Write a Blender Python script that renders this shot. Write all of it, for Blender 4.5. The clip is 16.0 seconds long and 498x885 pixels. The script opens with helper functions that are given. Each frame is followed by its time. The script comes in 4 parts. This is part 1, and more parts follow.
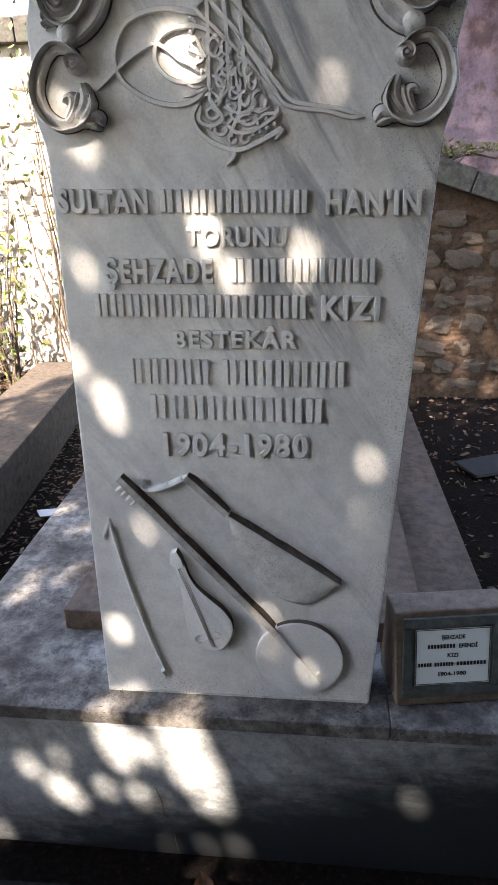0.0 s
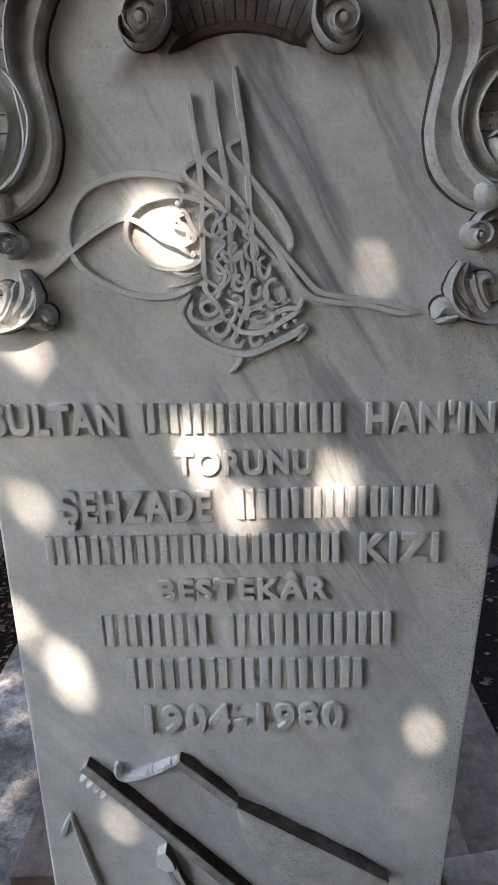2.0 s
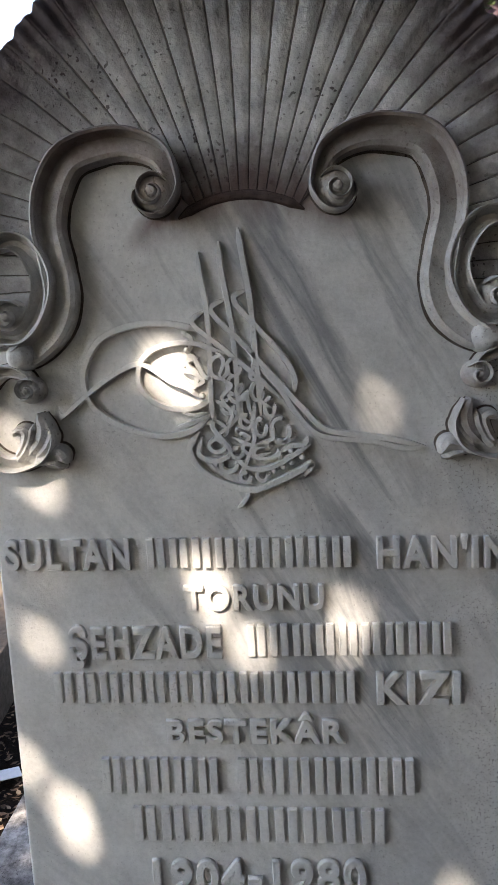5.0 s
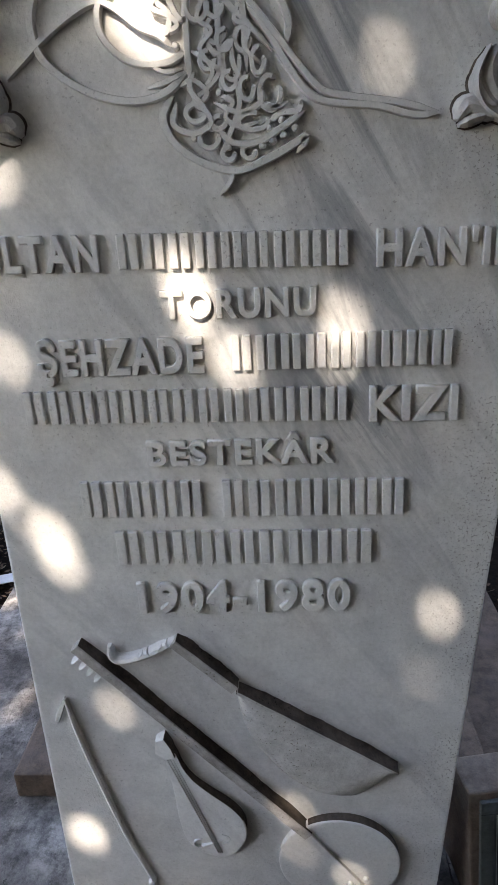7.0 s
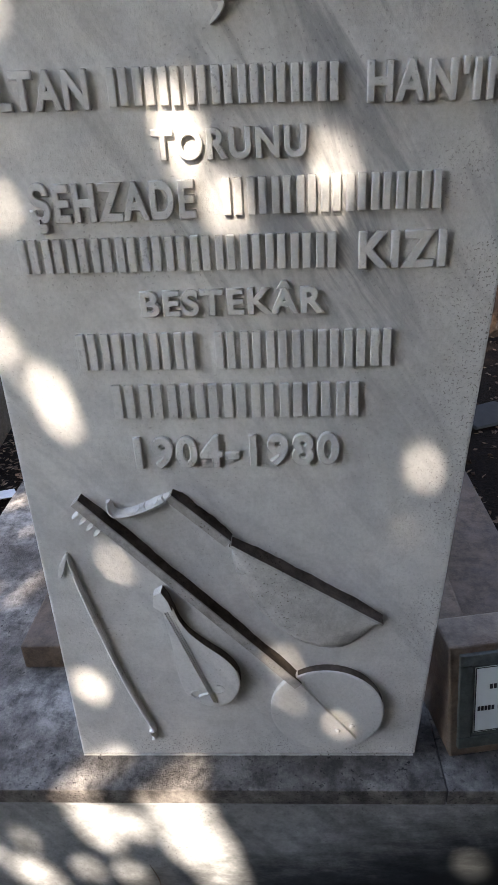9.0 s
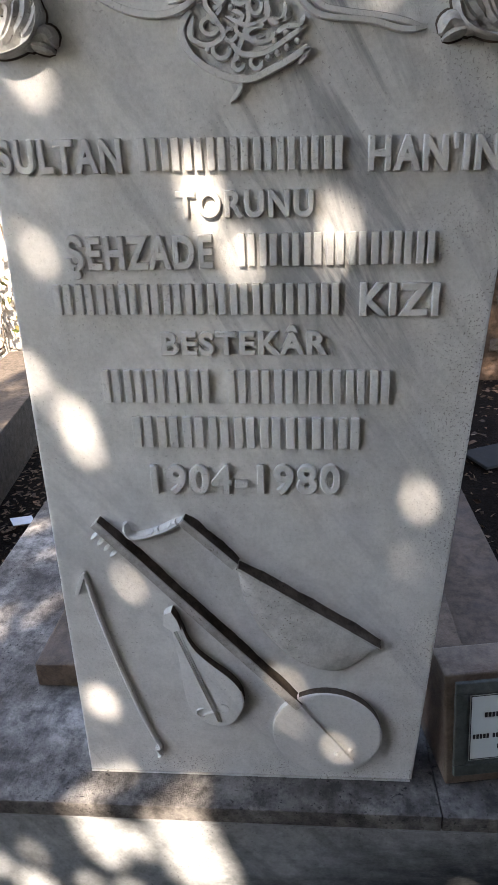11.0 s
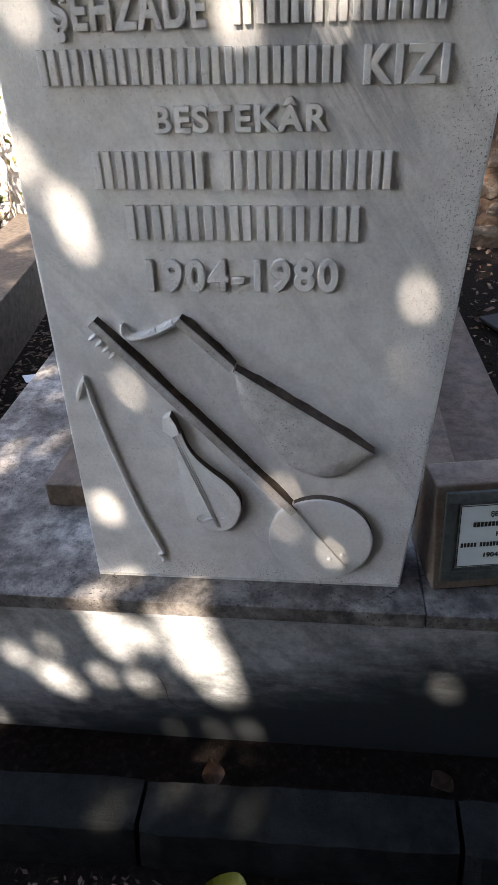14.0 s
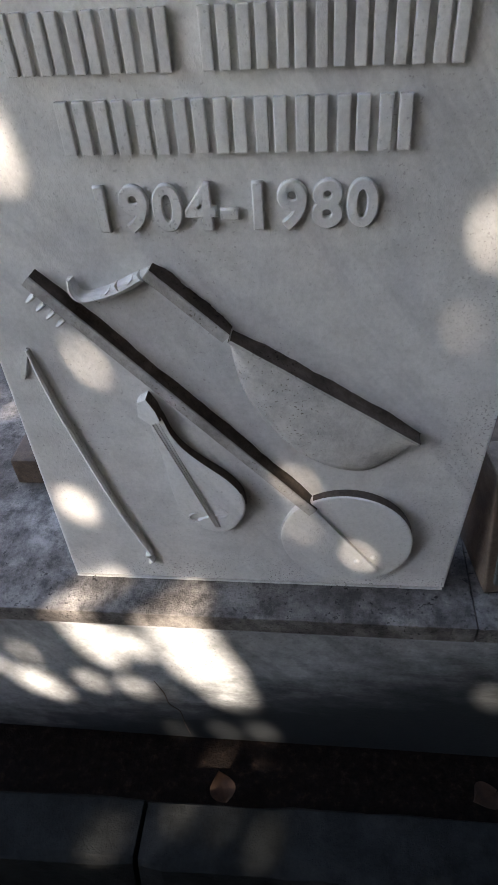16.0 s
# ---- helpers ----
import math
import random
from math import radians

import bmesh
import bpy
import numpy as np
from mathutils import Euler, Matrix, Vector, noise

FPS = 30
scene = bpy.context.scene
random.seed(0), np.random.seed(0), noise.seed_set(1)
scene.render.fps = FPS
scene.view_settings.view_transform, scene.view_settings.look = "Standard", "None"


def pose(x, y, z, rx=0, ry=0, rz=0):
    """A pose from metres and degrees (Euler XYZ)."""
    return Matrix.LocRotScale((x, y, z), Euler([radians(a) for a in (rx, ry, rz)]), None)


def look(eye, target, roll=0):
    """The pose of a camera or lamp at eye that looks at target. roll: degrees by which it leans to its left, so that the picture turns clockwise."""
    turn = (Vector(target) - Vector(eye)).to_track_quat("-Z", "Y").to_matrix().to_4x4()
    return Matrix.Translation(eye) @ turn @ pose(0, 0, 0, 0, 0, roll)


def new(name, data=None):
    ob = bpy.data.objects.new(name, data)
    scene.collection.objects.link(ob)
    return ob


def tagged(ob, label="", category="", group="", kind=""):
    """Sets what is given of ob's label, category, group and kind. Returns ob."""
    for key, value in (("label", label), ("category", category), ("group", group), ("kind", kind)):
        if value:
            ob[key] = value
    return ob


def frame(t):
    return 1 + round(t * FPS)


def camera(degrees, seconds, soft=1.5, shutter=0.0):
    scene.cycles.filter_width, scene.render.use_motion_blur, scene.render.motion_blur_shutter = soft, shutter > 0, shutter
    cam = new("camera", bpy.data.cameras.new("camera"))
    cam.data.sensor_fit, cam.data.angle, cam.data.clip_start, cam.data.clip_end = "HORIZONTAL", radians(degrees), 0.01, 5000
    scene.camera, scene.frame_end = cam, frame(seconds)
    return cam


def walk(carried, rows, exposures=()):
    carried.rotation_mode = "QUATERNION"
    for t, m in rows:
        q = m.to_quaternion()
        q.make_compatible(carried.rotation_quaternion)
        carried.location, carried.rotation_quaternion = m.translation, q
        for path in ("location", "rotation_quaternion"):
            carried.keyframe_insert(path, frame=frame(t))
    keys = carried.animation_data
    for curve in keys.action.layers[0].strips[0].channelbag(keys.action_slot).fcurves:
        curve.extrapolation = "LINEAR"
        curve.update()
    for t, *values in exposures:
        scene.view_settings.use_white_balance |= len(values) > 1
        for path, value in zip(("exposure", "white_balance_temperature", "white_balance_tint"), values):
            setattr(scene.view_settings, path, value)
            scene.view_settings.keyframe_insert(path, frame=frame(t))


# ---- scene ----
cam = camera(42.0, 16.0)
PATH = [
    (0, (0.144, -1.171, 1.515), (-0.074, 0.687, 0.808), -1.7),
    (0.5, (0.096, -1.076, 1.55), (-0.117, 0.783, 0.844), -2.1),
    (1, (0.069, -0.973, 1.575), (-0.123, 0.884, 0.86), -2.1),
    (1.5, (0.046, -0.865, 1.646), (-0.117, 1.016, 0.987), -4.3),
    (2, (0.021, -0.777, 1.716), (-0.023, 1.134, 1.127), -2.4),
    (2.5, (0.026, -0.734, 1.756), (-0.036, 1.221, 1.338), -3.3),
    (3, (0.037, -0.753, 1.815), (-0.007, 1.231, 1.564), -3.0),
    (3.2, (0.036, -0.772, 1.824), (-0.033, 1.216, 1.623), -2.9),
    (5.5, (0.063, -0.772, 1.701), (-0.09, 1.187, 1.329), -3.6),
    (6, (0.061, -0.771, 1.635), (-0.093, 1.159, 1.13), -3.7),
    (6.5, (0.054, -0.747, 1.594), (-0.075, 1.149, 0.97), -3.4),
    (7, (0.045, -0.738, 1.564), (-0.073, 1.127, 0.853), -3.3),
    (7.5, (0.045, -0.745, 1.528), (-0.054, 1.094, 0.749), -3.2),
    (8, (0.067, -0.78, 1.488), (-0.017, 1.024, 0.628), -3.7),
    (8.5, (0.078, -0.809, 1.46), (-0.037, 0.973, 0.56), -3.0),
    (9, (0.053, -0.805, 1.466), (-0.07, 0.99, 0.594), -3.4),
    (9.2, (0.046, -0.795, 1.474), (-0.088, 1.012, 0.628), -3.5),
    (11.3, (0.075, -0.878, 1.489), (-0.099, 0.959, 0.719), -2.3),
    (11.5, (0.079, -0.852, 1.478), (-0.105, 0.966, 0.665), -2.4),
    (12, (0.075, -0.816, 1.43), (-0.127, 0.941, 0.497), -2.8),
    (12.5, (0.073, -0.853, 1.397), (-0.132, 0.868, 0.399), -2.7),
    (13, (0.086, -0.895, 1.39), (-0.104, 0.807, 0.357), -2.3),
    (13.5, (0.091, -0.918, 1.372), (-0.113, 0.761, 0.305), -2.2),
    (14, (0.099, -0.933, 1.367), (-0.117, 0.743, 0.298), -2.7),
    (14.5, (0.107, -0.937, 1.366), (-0.138, 0.738, 0.3), -2.7),
    (15, (0.086, -0.813, 1.333), (-0.183, 0.807, 0.19), -4.8),
    (15.5, (0.074, -0.697, 1.335), (-0.168, 0.887, 0.137), -4.5),
    (16, (0.076, -0.644, 1.308), (-0.166, 0.855, 0.005), -5.2),
]
walk(cam, [(t, look(eye, target, roll)) for t, eye, target, roll in PATH], [(0, 3.2, 7500, 16), (1, 3.12, 7500, 16), (3, 3.0, 7500, 16), (7, 2.98, 7500, 16), (9, 3.08, 7500, 16), (12, 3.06, 7500, 16), (16, 3.05, 7500, 16)])

# ---- light: a high sun behind and to the left, seen through the crown of a tree ----
SUN_FROM = Vector((-0.26, -0.72, 0.66)).normalized()
world = bpy.data.worlds.new("sky")
scene.world = world
world.use_nodes = True
wn = world.node_tree.nodes
sky = wn.new("ShaderNodeTexSky")
sky.sky_type, sky.sun_disc = "NISHITA", False
sky.sun_elevation = math.asin(SUN_FROM.z)
sky.sun_rotation = math.atan2(SUN_FROM.x, SUN_FROM.y)
wn["Background"].inputs["Strength"].default_value = 0.12
world.node_tree.links.new(sky.outputs[0], wn["Background"].inputs["Color"])
sun_data = bpy.data.lights.new("sun", "SUN")
sun_data.energy, sun_data.angle, sun_data.color = 3.6, radians(0.53), (1.0, 0.95, 0.87)
sun = new("sun", sun_data)
sun.matrix_world = look((-3, -6, 9), Vector((-3, -6, 9)) - SUN_FROM)

# ---- materials ----
def nodes_of(name, rough=0.6):
    m = bpy.data.materials.new(name)
    m.use_nodes = True
    nt = m.node_tree
    b = nt.nodes["Principled BSDF"]
    b.inputs["Roughness"].default_value = rough
    return m, nt, b


def noise_tex(nt, scale, detail=6, rough=0.6, stretch=None, turn=None, dist=0.0):
    co = nt.nodes.new("ShaderNodeTexCoord")
    mp = nt.nodes.new("ShaderNodeMapping")
    if stretch:
        mp.vector_type = "TEXTURE"
        mp.inputs["Scale"].default_value = [1 / v for v in stretch]
    if turn:
        mp.inputs["Rotation"].default_value = [radians(a) for a in turn]
    n = nt.nodes.new("ShaderNodeTexNoise")
    n.inputs["Scale"].default_value, n.inputs["Detail"].default_value = scale, detail
    n.inputs["Roughness"].default_value, n.inputs["Distortion"].default_value = rough, dist
    nt.links.new(co.outputs["Object"], mp.inputs["Vector"])
    nt.links.new(mp.outputs[0], n.inputs["Vector"])
    return n.outputs["Fac"]


def ramp(nt, fac, stops):
    r = nt.nodes.new("ShaderNodeValToRGB")
    e = r.color_ramp.elements
    while len(e) < len(stops):
        e.new(0.5)
    for el, (p, c) in zip(e, stops):
        el.position, el.color = p, (*c, 1) if len(c) == 3 else c
    nt.links.new(fac, r.inputs[0])
    return r.outputs["Color"]


def mixed(nt, a, b, fac, mode="MIX"):
    m = nt.nodes.new("ShaderNodeMix")
    m.data_type, m.blend_type = "RGBA", mode
    for sock, v in ((m.inputs[0], fac), (m.inputs[6], a), (m.inputs[7], b)):
        if isinstance(v, (int, float)):
            sock.default_value = v
        elif isinstance(v, tuple):
            sock.default_value = (*v, 1)
        else:
            nt.links.new(v, sock)
    return m.outputs[2]


def bumped(nt, b, height, strength=0.3, dist=0.01):
    n = nt.nodes.new("ShaderNodeBump")
    n.inputs["Strength"].default_value, n.inputs["Distance"].default_value = strength, dist
    nt.links.new(height, n.inputs["Height"])
    nt.links.new(n.outputs[0], b.inputs["Normal"])


G = lambda v: (v, v, v)


def stone_material(name, base, dark, vein=0.5, pits=0.5, rough=0.55, dirt=(0.10, 0.085, 0.075), dirt_amount=0.0, bump=0.25, gloss=0.35, mottle=0.0, speck=230):
    """Weathered stone: clouded body, slanting veins, soot pits and patches of dirt."""
    m, nt, b = nodes_of(name, rough)
    b.inputs["Specular IOR Level"].default_value = gloss
    cloud = noise_tex(nt, 3.0, 5, 0.55)
    col = ramp(nt, cloud, [(0.3, tuple(0.8 * c for c in base)), (0.7, base)])
    veins = noise_tex(nt, 2.4, 7, 0.62, (4.6, 1.2, 0.9), (0, -35, 0), 0.7)
    vm = ramp(nt, veins, [(0.50, G(0)), (0.62, G(vein)), (0.70, G(0.25 * vein)), (0.80, G(vein))])
    col = mixed(nt, col, dark, vm)
    fine = noise_tex(nt, 160, 4, 0.7)
    col = mixed(nt, col, ramp(nt, fine, [(0.3, G(0.8)), (0.6, G(1.0))]), 0.6, "MULTIPLY")
    dots = noise_tex(nt, speck, 1, 0.5)
    where = noise_tex(nt, 5.5, 3, 0.6)
    sp = mixed(nt, ramp(nt, dots, [(0.66, G(0)), (0.70, G(1))]), ramp(nt, where, [(0.42, G(0)), (0.62, G(1))]), 1.0, "MULTIPLY")
    col = mixed(nt, col, mixed(nt, G(0), dirt, 0.8), mixed(nt, G(0), sp, pits))
    if mottle:
        blotch = noise_tex(nt, 26.0, 8, 0.74)
        col = mixed(nt, col, ramp(nt, blotch, [(0.38, G(1 - mottle)), (0.60, G(1.0))]), 1.0, "MULTIPLY")
    if dirt_amount:
        patch = noise_tex(nt, 6.0, 8, 0.68)
        col = mixed(nt, col, dirt, ramp(nt, patch, [(0.62 - 0.3 * dirt_amount, G(0)), (0.85 - 0.2 * dirt_amount, G(min(1.0, 0.35 + dirt_amount)))]))
    nt.links.new(col, b.inputs["Base Color"])
    h = mixed(nt, fine, sp, 0.5, "SUBTRACT")
    bumped(nt, b, h, bump, 0.004)
    return m


def plain_material(name, col, rough=0.5, metal=0.0, grain=60, depth=0.12):
    m, nt, b = nodes_of(name, rough)
    f = noise_tex(nt, grain, 5, 0.6)
    c = ramp(nt, f, [(0.3, tuple(x * (1 - depth) for x in col)), (0.7, col)])
    nt.links.new(c, b.inputs["Base Color"])
    b.inputs["Metallic"].default_value = metal
    return m


def slab_material():
    """White marble with steep grey streaks gathered towards its upper right, weather pits near its edge and a brown run below the crest."""
    m = stone_material("carved_marble", (0.77, 0.765, 0.745), (0.42, 0.43, 0.45), 0.36, 0.35, 0.42, mottle=0.14)
    nt = m.node_tree
    b = nt.nodes["Principled BSDF"]
    col = b.inputs["Base Color"].links[0].from_socket
    co = nt.nodes.new("ShaderNodeTexCoord")
    axes = nt.nodes.new("ShaderNodeSeparateXYZ")
    nt.links.new(co.outputs["Object"], axes.inputs[0])

    def between(sock, lo, hi):
        r = nt.nodes.new("ShaderNodeMapRange")
        r.inputs[1].default_value, r.inputs[2].default_value = lo, hi
        nt.links.new(sock, r.inputs[0])
        return r.outputs[0]

    streak = noise_tex(nt, 3.2, 6, 0.6, (3.6, 1.0, 0.5), (0, -30, 0), 0.6)
    where = noise_tex(nt, 2.6, 2, 0.5)
    zone = mixed(nt, between(axes.outputs["X"], -0.3, 0.12), between(axes.outputs["Z"], 0.95, 1.55), 1.0, "MULTIPLY")
    mask = mixed(nt, ramp(nt, streak, [(0.49, G(0)), (0.56, G(0.9)), (0.61, G(0.25)), (0.68, G(1.0))]), mixed(nt, zone, ramp(nt, where, [(0.35, G(0.25)), (0.6, G(1))]), 1.0, "MULTIPLY"), 1.0, "MULTIPLY")
    col = mixed(nt, col, (0.12, 0.132, 0.155), mask)
    pit = ramp(nt, noise_tex(nt, 300, 2, 0.6), [(0.585, G(0)), (0.63, G(1))])
    edge = mixed(nt, mixed(nt, between(axes.outputs["X"], 0.18, 0.33), between(axes.outputs["Z"], 0.53, 0.455), 1.0, "LIGHTEN"), ramp(nt, noise_tex(nt, 9, 3, 0.6), [(0.38, G(0)), (0.58, G(1))]), 1.0, "MULTIPLY")
    col = mixed(nt, col, (0.10, 0.09, 0.08), mixed(nt, pit, edge, 1.0, "MULTIPLY"))
    # reddish-brown run from the foot of the shell and the rolled ends of the scrolls
    away = nt.nodes.new("ShaderNodeVectorMath")
    away.operation = "DISTANCE"
    away.inputs[1].default_value = (0.008, 0.0, 1.80)
    nt.links.new(co.outputs["Object"], away.inputs[0])
    run = nt.nodes.new("ShaderNodeMath")
    run.operation = "MULTIPLY_ADD"
    nt.links.new(noise_tex(nt, 15.0, 6, 0.7, (2.0, 1.0, 0.6)), run.inputs[0])
    run.inputs[1].default_value = 0.10
    nt.links.new(away.outputs["Value"], run.inputs[2])
    high = between(axes.outputs["Z"], 1.87, 1.91)
    stain = mixed(nt, ramp(nt, run.outputs[0], [(0.135, G(0)), (0.175, G(0.5)), (0.200, G(0.9))]), high, 1.0, "MULTIPLY")
    narrow = between(away.outputs["Value"], 0.168, 0.150)
    col = mixed(nt, col, (0.15, 0.085, 0.075), mixed(nt, stain, narrow, 1.0, "MULTIPLY"))
    nt.links.new(col, b.inputs["Base Color"])
    return m


M_MARBLE = slab_material()
M_RELIEF = stone_material("relief_marble", (0.74, 0.735, 0.715), (0.34, 0.34, 0.36), 0.25, 0.3, 0.5, dirt_amount=0.06)
def shell_material():
    """The crest's marble, with dark purplish grime that has crept in from its rim."""
    m = stone_material("shell_marble", (0.70, 0.69, 0.665), (0.24, 0.22, 0.22), 0.4, 1.0, 0.65, (0.08, 0.06, 0.056), 0.22, 0.5, mottle=0.4, speck=190)
    nt = m.node_tree
    b = nt.nodes["Principled BSDF"]
    was = b.inputs["Base Color"].links[0].from_socket
    co = nt.nodes.new("ShaderNodeTexCoord")
    away = nt.nodes.new("ShaderNodeVectorMath")
    away.operation = "DISTANCE"
    away.inputs[1].default_value = (0.02, -0.02, 1.865)
    nt.links.new(co.outputs["Object"], away.inputs[0])
    ragged = nt.nodes.new("ShaderNodeMath")
    ragged.operation = "MULTIPLY_ADD"
    nt.links.new(noise_tex(nt, 9.0, 8, 0.7), ragged.inputs[0])
    ragged.inputs[1].default_value = 0.22
    nt.links.new(away.outputs["Value"], ragged.inputs[2])
    mask = ramp(nt, ragged.outputs[0], [(0.335, G(0)), (0.395, G(0.5)), (0.45, G(0.97))])
    rim = mixed(nt, was, (0.055, 0.038, 0.04), mask)
    # reddish-brown stain at the foot of the flutes, with the hollow's shade painted in
    foot = nt.nodes.new("ShaderNodeVectorMath")
    foot.operation = "DISTANCE"
    foot.inputs[1].default_value = (0.008, -0.01, 1.80)
    nt.links.new(co.outputs["Object"], foot.inputs[0])
    run = nt.nodes.new("ShaderNodeMath")
    run.operation = "MULTIPLY_ADD"
    nt.links.new(noise_tex(nt, 22.0, 6, 0.7), run.inputs[0])
    run.inputs[1].default_value = 0.09
    nt.links.new(foot.outputs["Value"], run.inputs[2])
    stain = ramp(nt, run.outputs[0], [(0.190, G(0.96)), (0.215, G(0.7)), (0.250, G(0))])
    nt.links.new(mixed(nt, rim, (0.075, 0.045, 0.04), stain), b.inputs["Base Color"])
    return m


M_SHELL = shell_material()
def scroll_material():
    """Marble of the scrolls, clean below and stained reddish brown where water has stood under the crest."""
    m = stone_material("scroll_marble", (0.66, 0.65, 0.625), (0.30, 0.27, 0.25), 0.4, 0.6, 0.55, (0.12, 0.066, 0.052), 0.35, 0.4, mottle=0.3)
    nt = m.node_tree
    b = nt.nodes["Principled BSDF"]
    col = b.inputs["Base Color"].links[0].from_socket
    co = nt.nodes.new("ShaderNodeTexCoord")
    axes = nt.nodes.new("ShaderNodeSeparateXYZ")
    nt.links.new(co.outputs["Object"], axes.inputs[0])
    run = nt.nodes.new("ShaderNodeMath")
    run.operation = "MULTIPLY_ADD"
    nt.links.new(noise_tex(nt, 14.0, 7, 0.7), run.inputs[0])
    run.inputs[1].default_value = 0.32
    nt.links.new(axes.outputs["Z"], run.inputs[2])
    shift = nt.nodes.new("ShaderNodeMath")
    shift.operation = "SUBTRACT"
    nt.links.new(run.outputs[0], shift.inputs[0])
    shift.inputs[1].default_value = 1.6
    stain = ramp(nt, shift.outputs[0], [(0.42, G(0)), (0.52, G(0.5)), (0.60, G(0.8))])
    nt.links.new(mixed(nt, col, (0.13, 0.08, 0.068), stain), b.inputs["Base Color"])
    return m


M_SCROLL = scroll_material()
M_NECK = stone_material("rough_relief_marble", (0.60, 0.58, 0.55), (0.26, 0.24, 0.22), 0.4, 0.9, 0.7, (0.16, 0.13, 0.10), 0.34, 0.6, mottle=0.35)
M_BELLY = stone_material("pitted_relief_marble", (0.66, 0.65, 0.625), (0.34, 0.32, 0.30), 0.45, 1.0, 0.6, (0.16, 0.13, 0.105), 0.24, 0.4, mottle=0.3, speck=260)
# Dark brown of settled grime, also of the shade painted in around the scrolls.
M_GRIME_SHADE = stone_material("grime_and_shade", (0.17, 0.14, 0.12), (0.06, 0.048, 0.04), 0.5, 0.9, 0.9, (0.035, 0.027, 0.022), 0.5, 0.8, gloss=0.1, mottle=0.5)
# Grime and crease shade of the shell's grooves, painted as one dark colour.
M_GROOVE = plain_material("groove_grime_and_shade", (0.17, 0.145, 0.13), 0.9, 0, 60, 0.5)
M_ROOT = stone_material("stained_shaded_marble", (0.11, 0.075, 0.068), (0.09, 0.05, 0.045), 0.6, 0.8, 0.8, (0.05, 0.03, 0.028), 0.5, 0.5, mottle=0.5)
M_LEDGE = stone_material("ledge_marble", (0.36, 0.335, 0.31), (0.10, 0.09, 0.085), 0.5, 1.0, 0.65, (0.035, 0.031, 0.03), 0.85, 0.9, gloss=0.2, mottle=0.75, speck=150)
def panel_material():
    """Blue-grey marble with ragged black staining at its foot; shade deepening rightwards is painted in."""
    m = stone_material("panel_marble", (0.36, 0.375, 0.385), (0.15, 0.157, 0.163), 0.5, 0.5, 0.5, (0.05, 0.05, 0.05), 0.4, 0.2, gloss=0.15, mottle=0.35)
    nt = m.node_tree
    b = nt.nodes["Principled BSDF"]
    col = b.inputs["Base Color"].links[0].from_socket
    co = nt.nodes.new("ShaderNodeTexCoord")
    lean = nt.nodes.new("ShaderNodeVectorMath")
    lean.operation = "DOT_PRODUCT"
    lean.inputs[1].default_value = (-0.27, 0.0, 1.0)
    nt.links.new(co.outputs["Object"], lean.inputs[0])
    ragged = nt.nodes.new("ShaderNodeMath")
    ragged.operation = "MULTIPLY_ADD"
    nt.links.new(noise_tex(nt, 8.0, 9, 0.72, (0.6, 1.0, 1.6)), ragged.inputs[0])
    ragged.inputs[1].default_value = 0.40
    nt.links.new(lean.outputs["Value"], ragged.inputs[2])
    # darkens towards the lower right: staining plus shade put into the colour
    stain_shade = ramp(nt, ragged.outputs[0], [(0.31, G(0.97)), (0.37, G(0.82)), (0.49, G(0))])
    nt.links.new(mixed(nt, col, (0.018, 0.021, 0.023), stain_shade), b.inputs["Base Color"])
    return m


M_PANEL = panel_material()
M_SLAB = stone_material("slab_stone", (0.135, 0.098, 0.074), (0.055, 0.04, 0.033), 0.5, 0.7, 0.65, (0.06, 0.05, 0.05), 0.45, 0.4, gloss=0.15, mottle=0.5)
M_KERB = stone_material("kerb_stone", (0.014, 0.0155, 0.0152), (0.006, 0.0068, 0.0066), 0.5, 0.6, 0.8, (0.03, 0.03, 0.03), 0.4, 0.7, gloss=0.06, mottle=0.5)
M_BOX = stone_material("plaque_block_marble", (0.20, 0.155, 0.12), (0.16, 0.12, 0.10), 0.4, 0.5, 0.6, (0.075, 0.04, 0.025), 0.7, 0.4, mottle=0.5)
M_BOXFRAME = stone_material("plaque_frame_marble", (0.085, 0.096, 0.088), (0.12, 0.14, 0.15), 0.7, 0.5, 0.55, (0.05, 0.055, 0.05), 0.5, 0.3, mottle=0.5)
M_RUBBLE = stone_material("rubble_stone", (0.14, 0.108, 0.085), (0.09, 0.07, 0.055), 0.6, 0.9, 0.9, (0.06, 0.05, 0.045), 0.55, 0.9, gloss=0.1, mottle=0.6)
M_MORTAR = stone_material("brown_mortar", (0.085, 0.055, 0.038), (0.07, 0.048, 0.035), 0.4, 0.7, 0.95, (0.05, 0.035, 0.03), 0.5, 0.9, gloss=0.1, mottle=0.6)
M_COPING = stone_material("coping_stone", (0.11, 0.10, 0.09), (0.08, 0.075, 0.07), 0.4, 0.8, 0.85, (0.05, 0.06, 0.04), 0.5, 0.6, gloss=0.15, mottle=0.6)
M_PALE = stone_material("pale_limestone", (0.55, 0.50, 0.44), (0.45, 0.38, 0.32), 0.5, 0.9, 0.9, (0.25, 0.18, 0.12), 0.4, 0.9, mottle=0.4)
M_CONCRETE = stone_material("border_concrete", (0.13, 0.105, 0.085), (0.09, 0.07, 0.055), 0.4, 0.6, 0.85, (0.08, 0.06, 0.045), 0.45, 0.6, gloss=0.1, mottle=0.5)


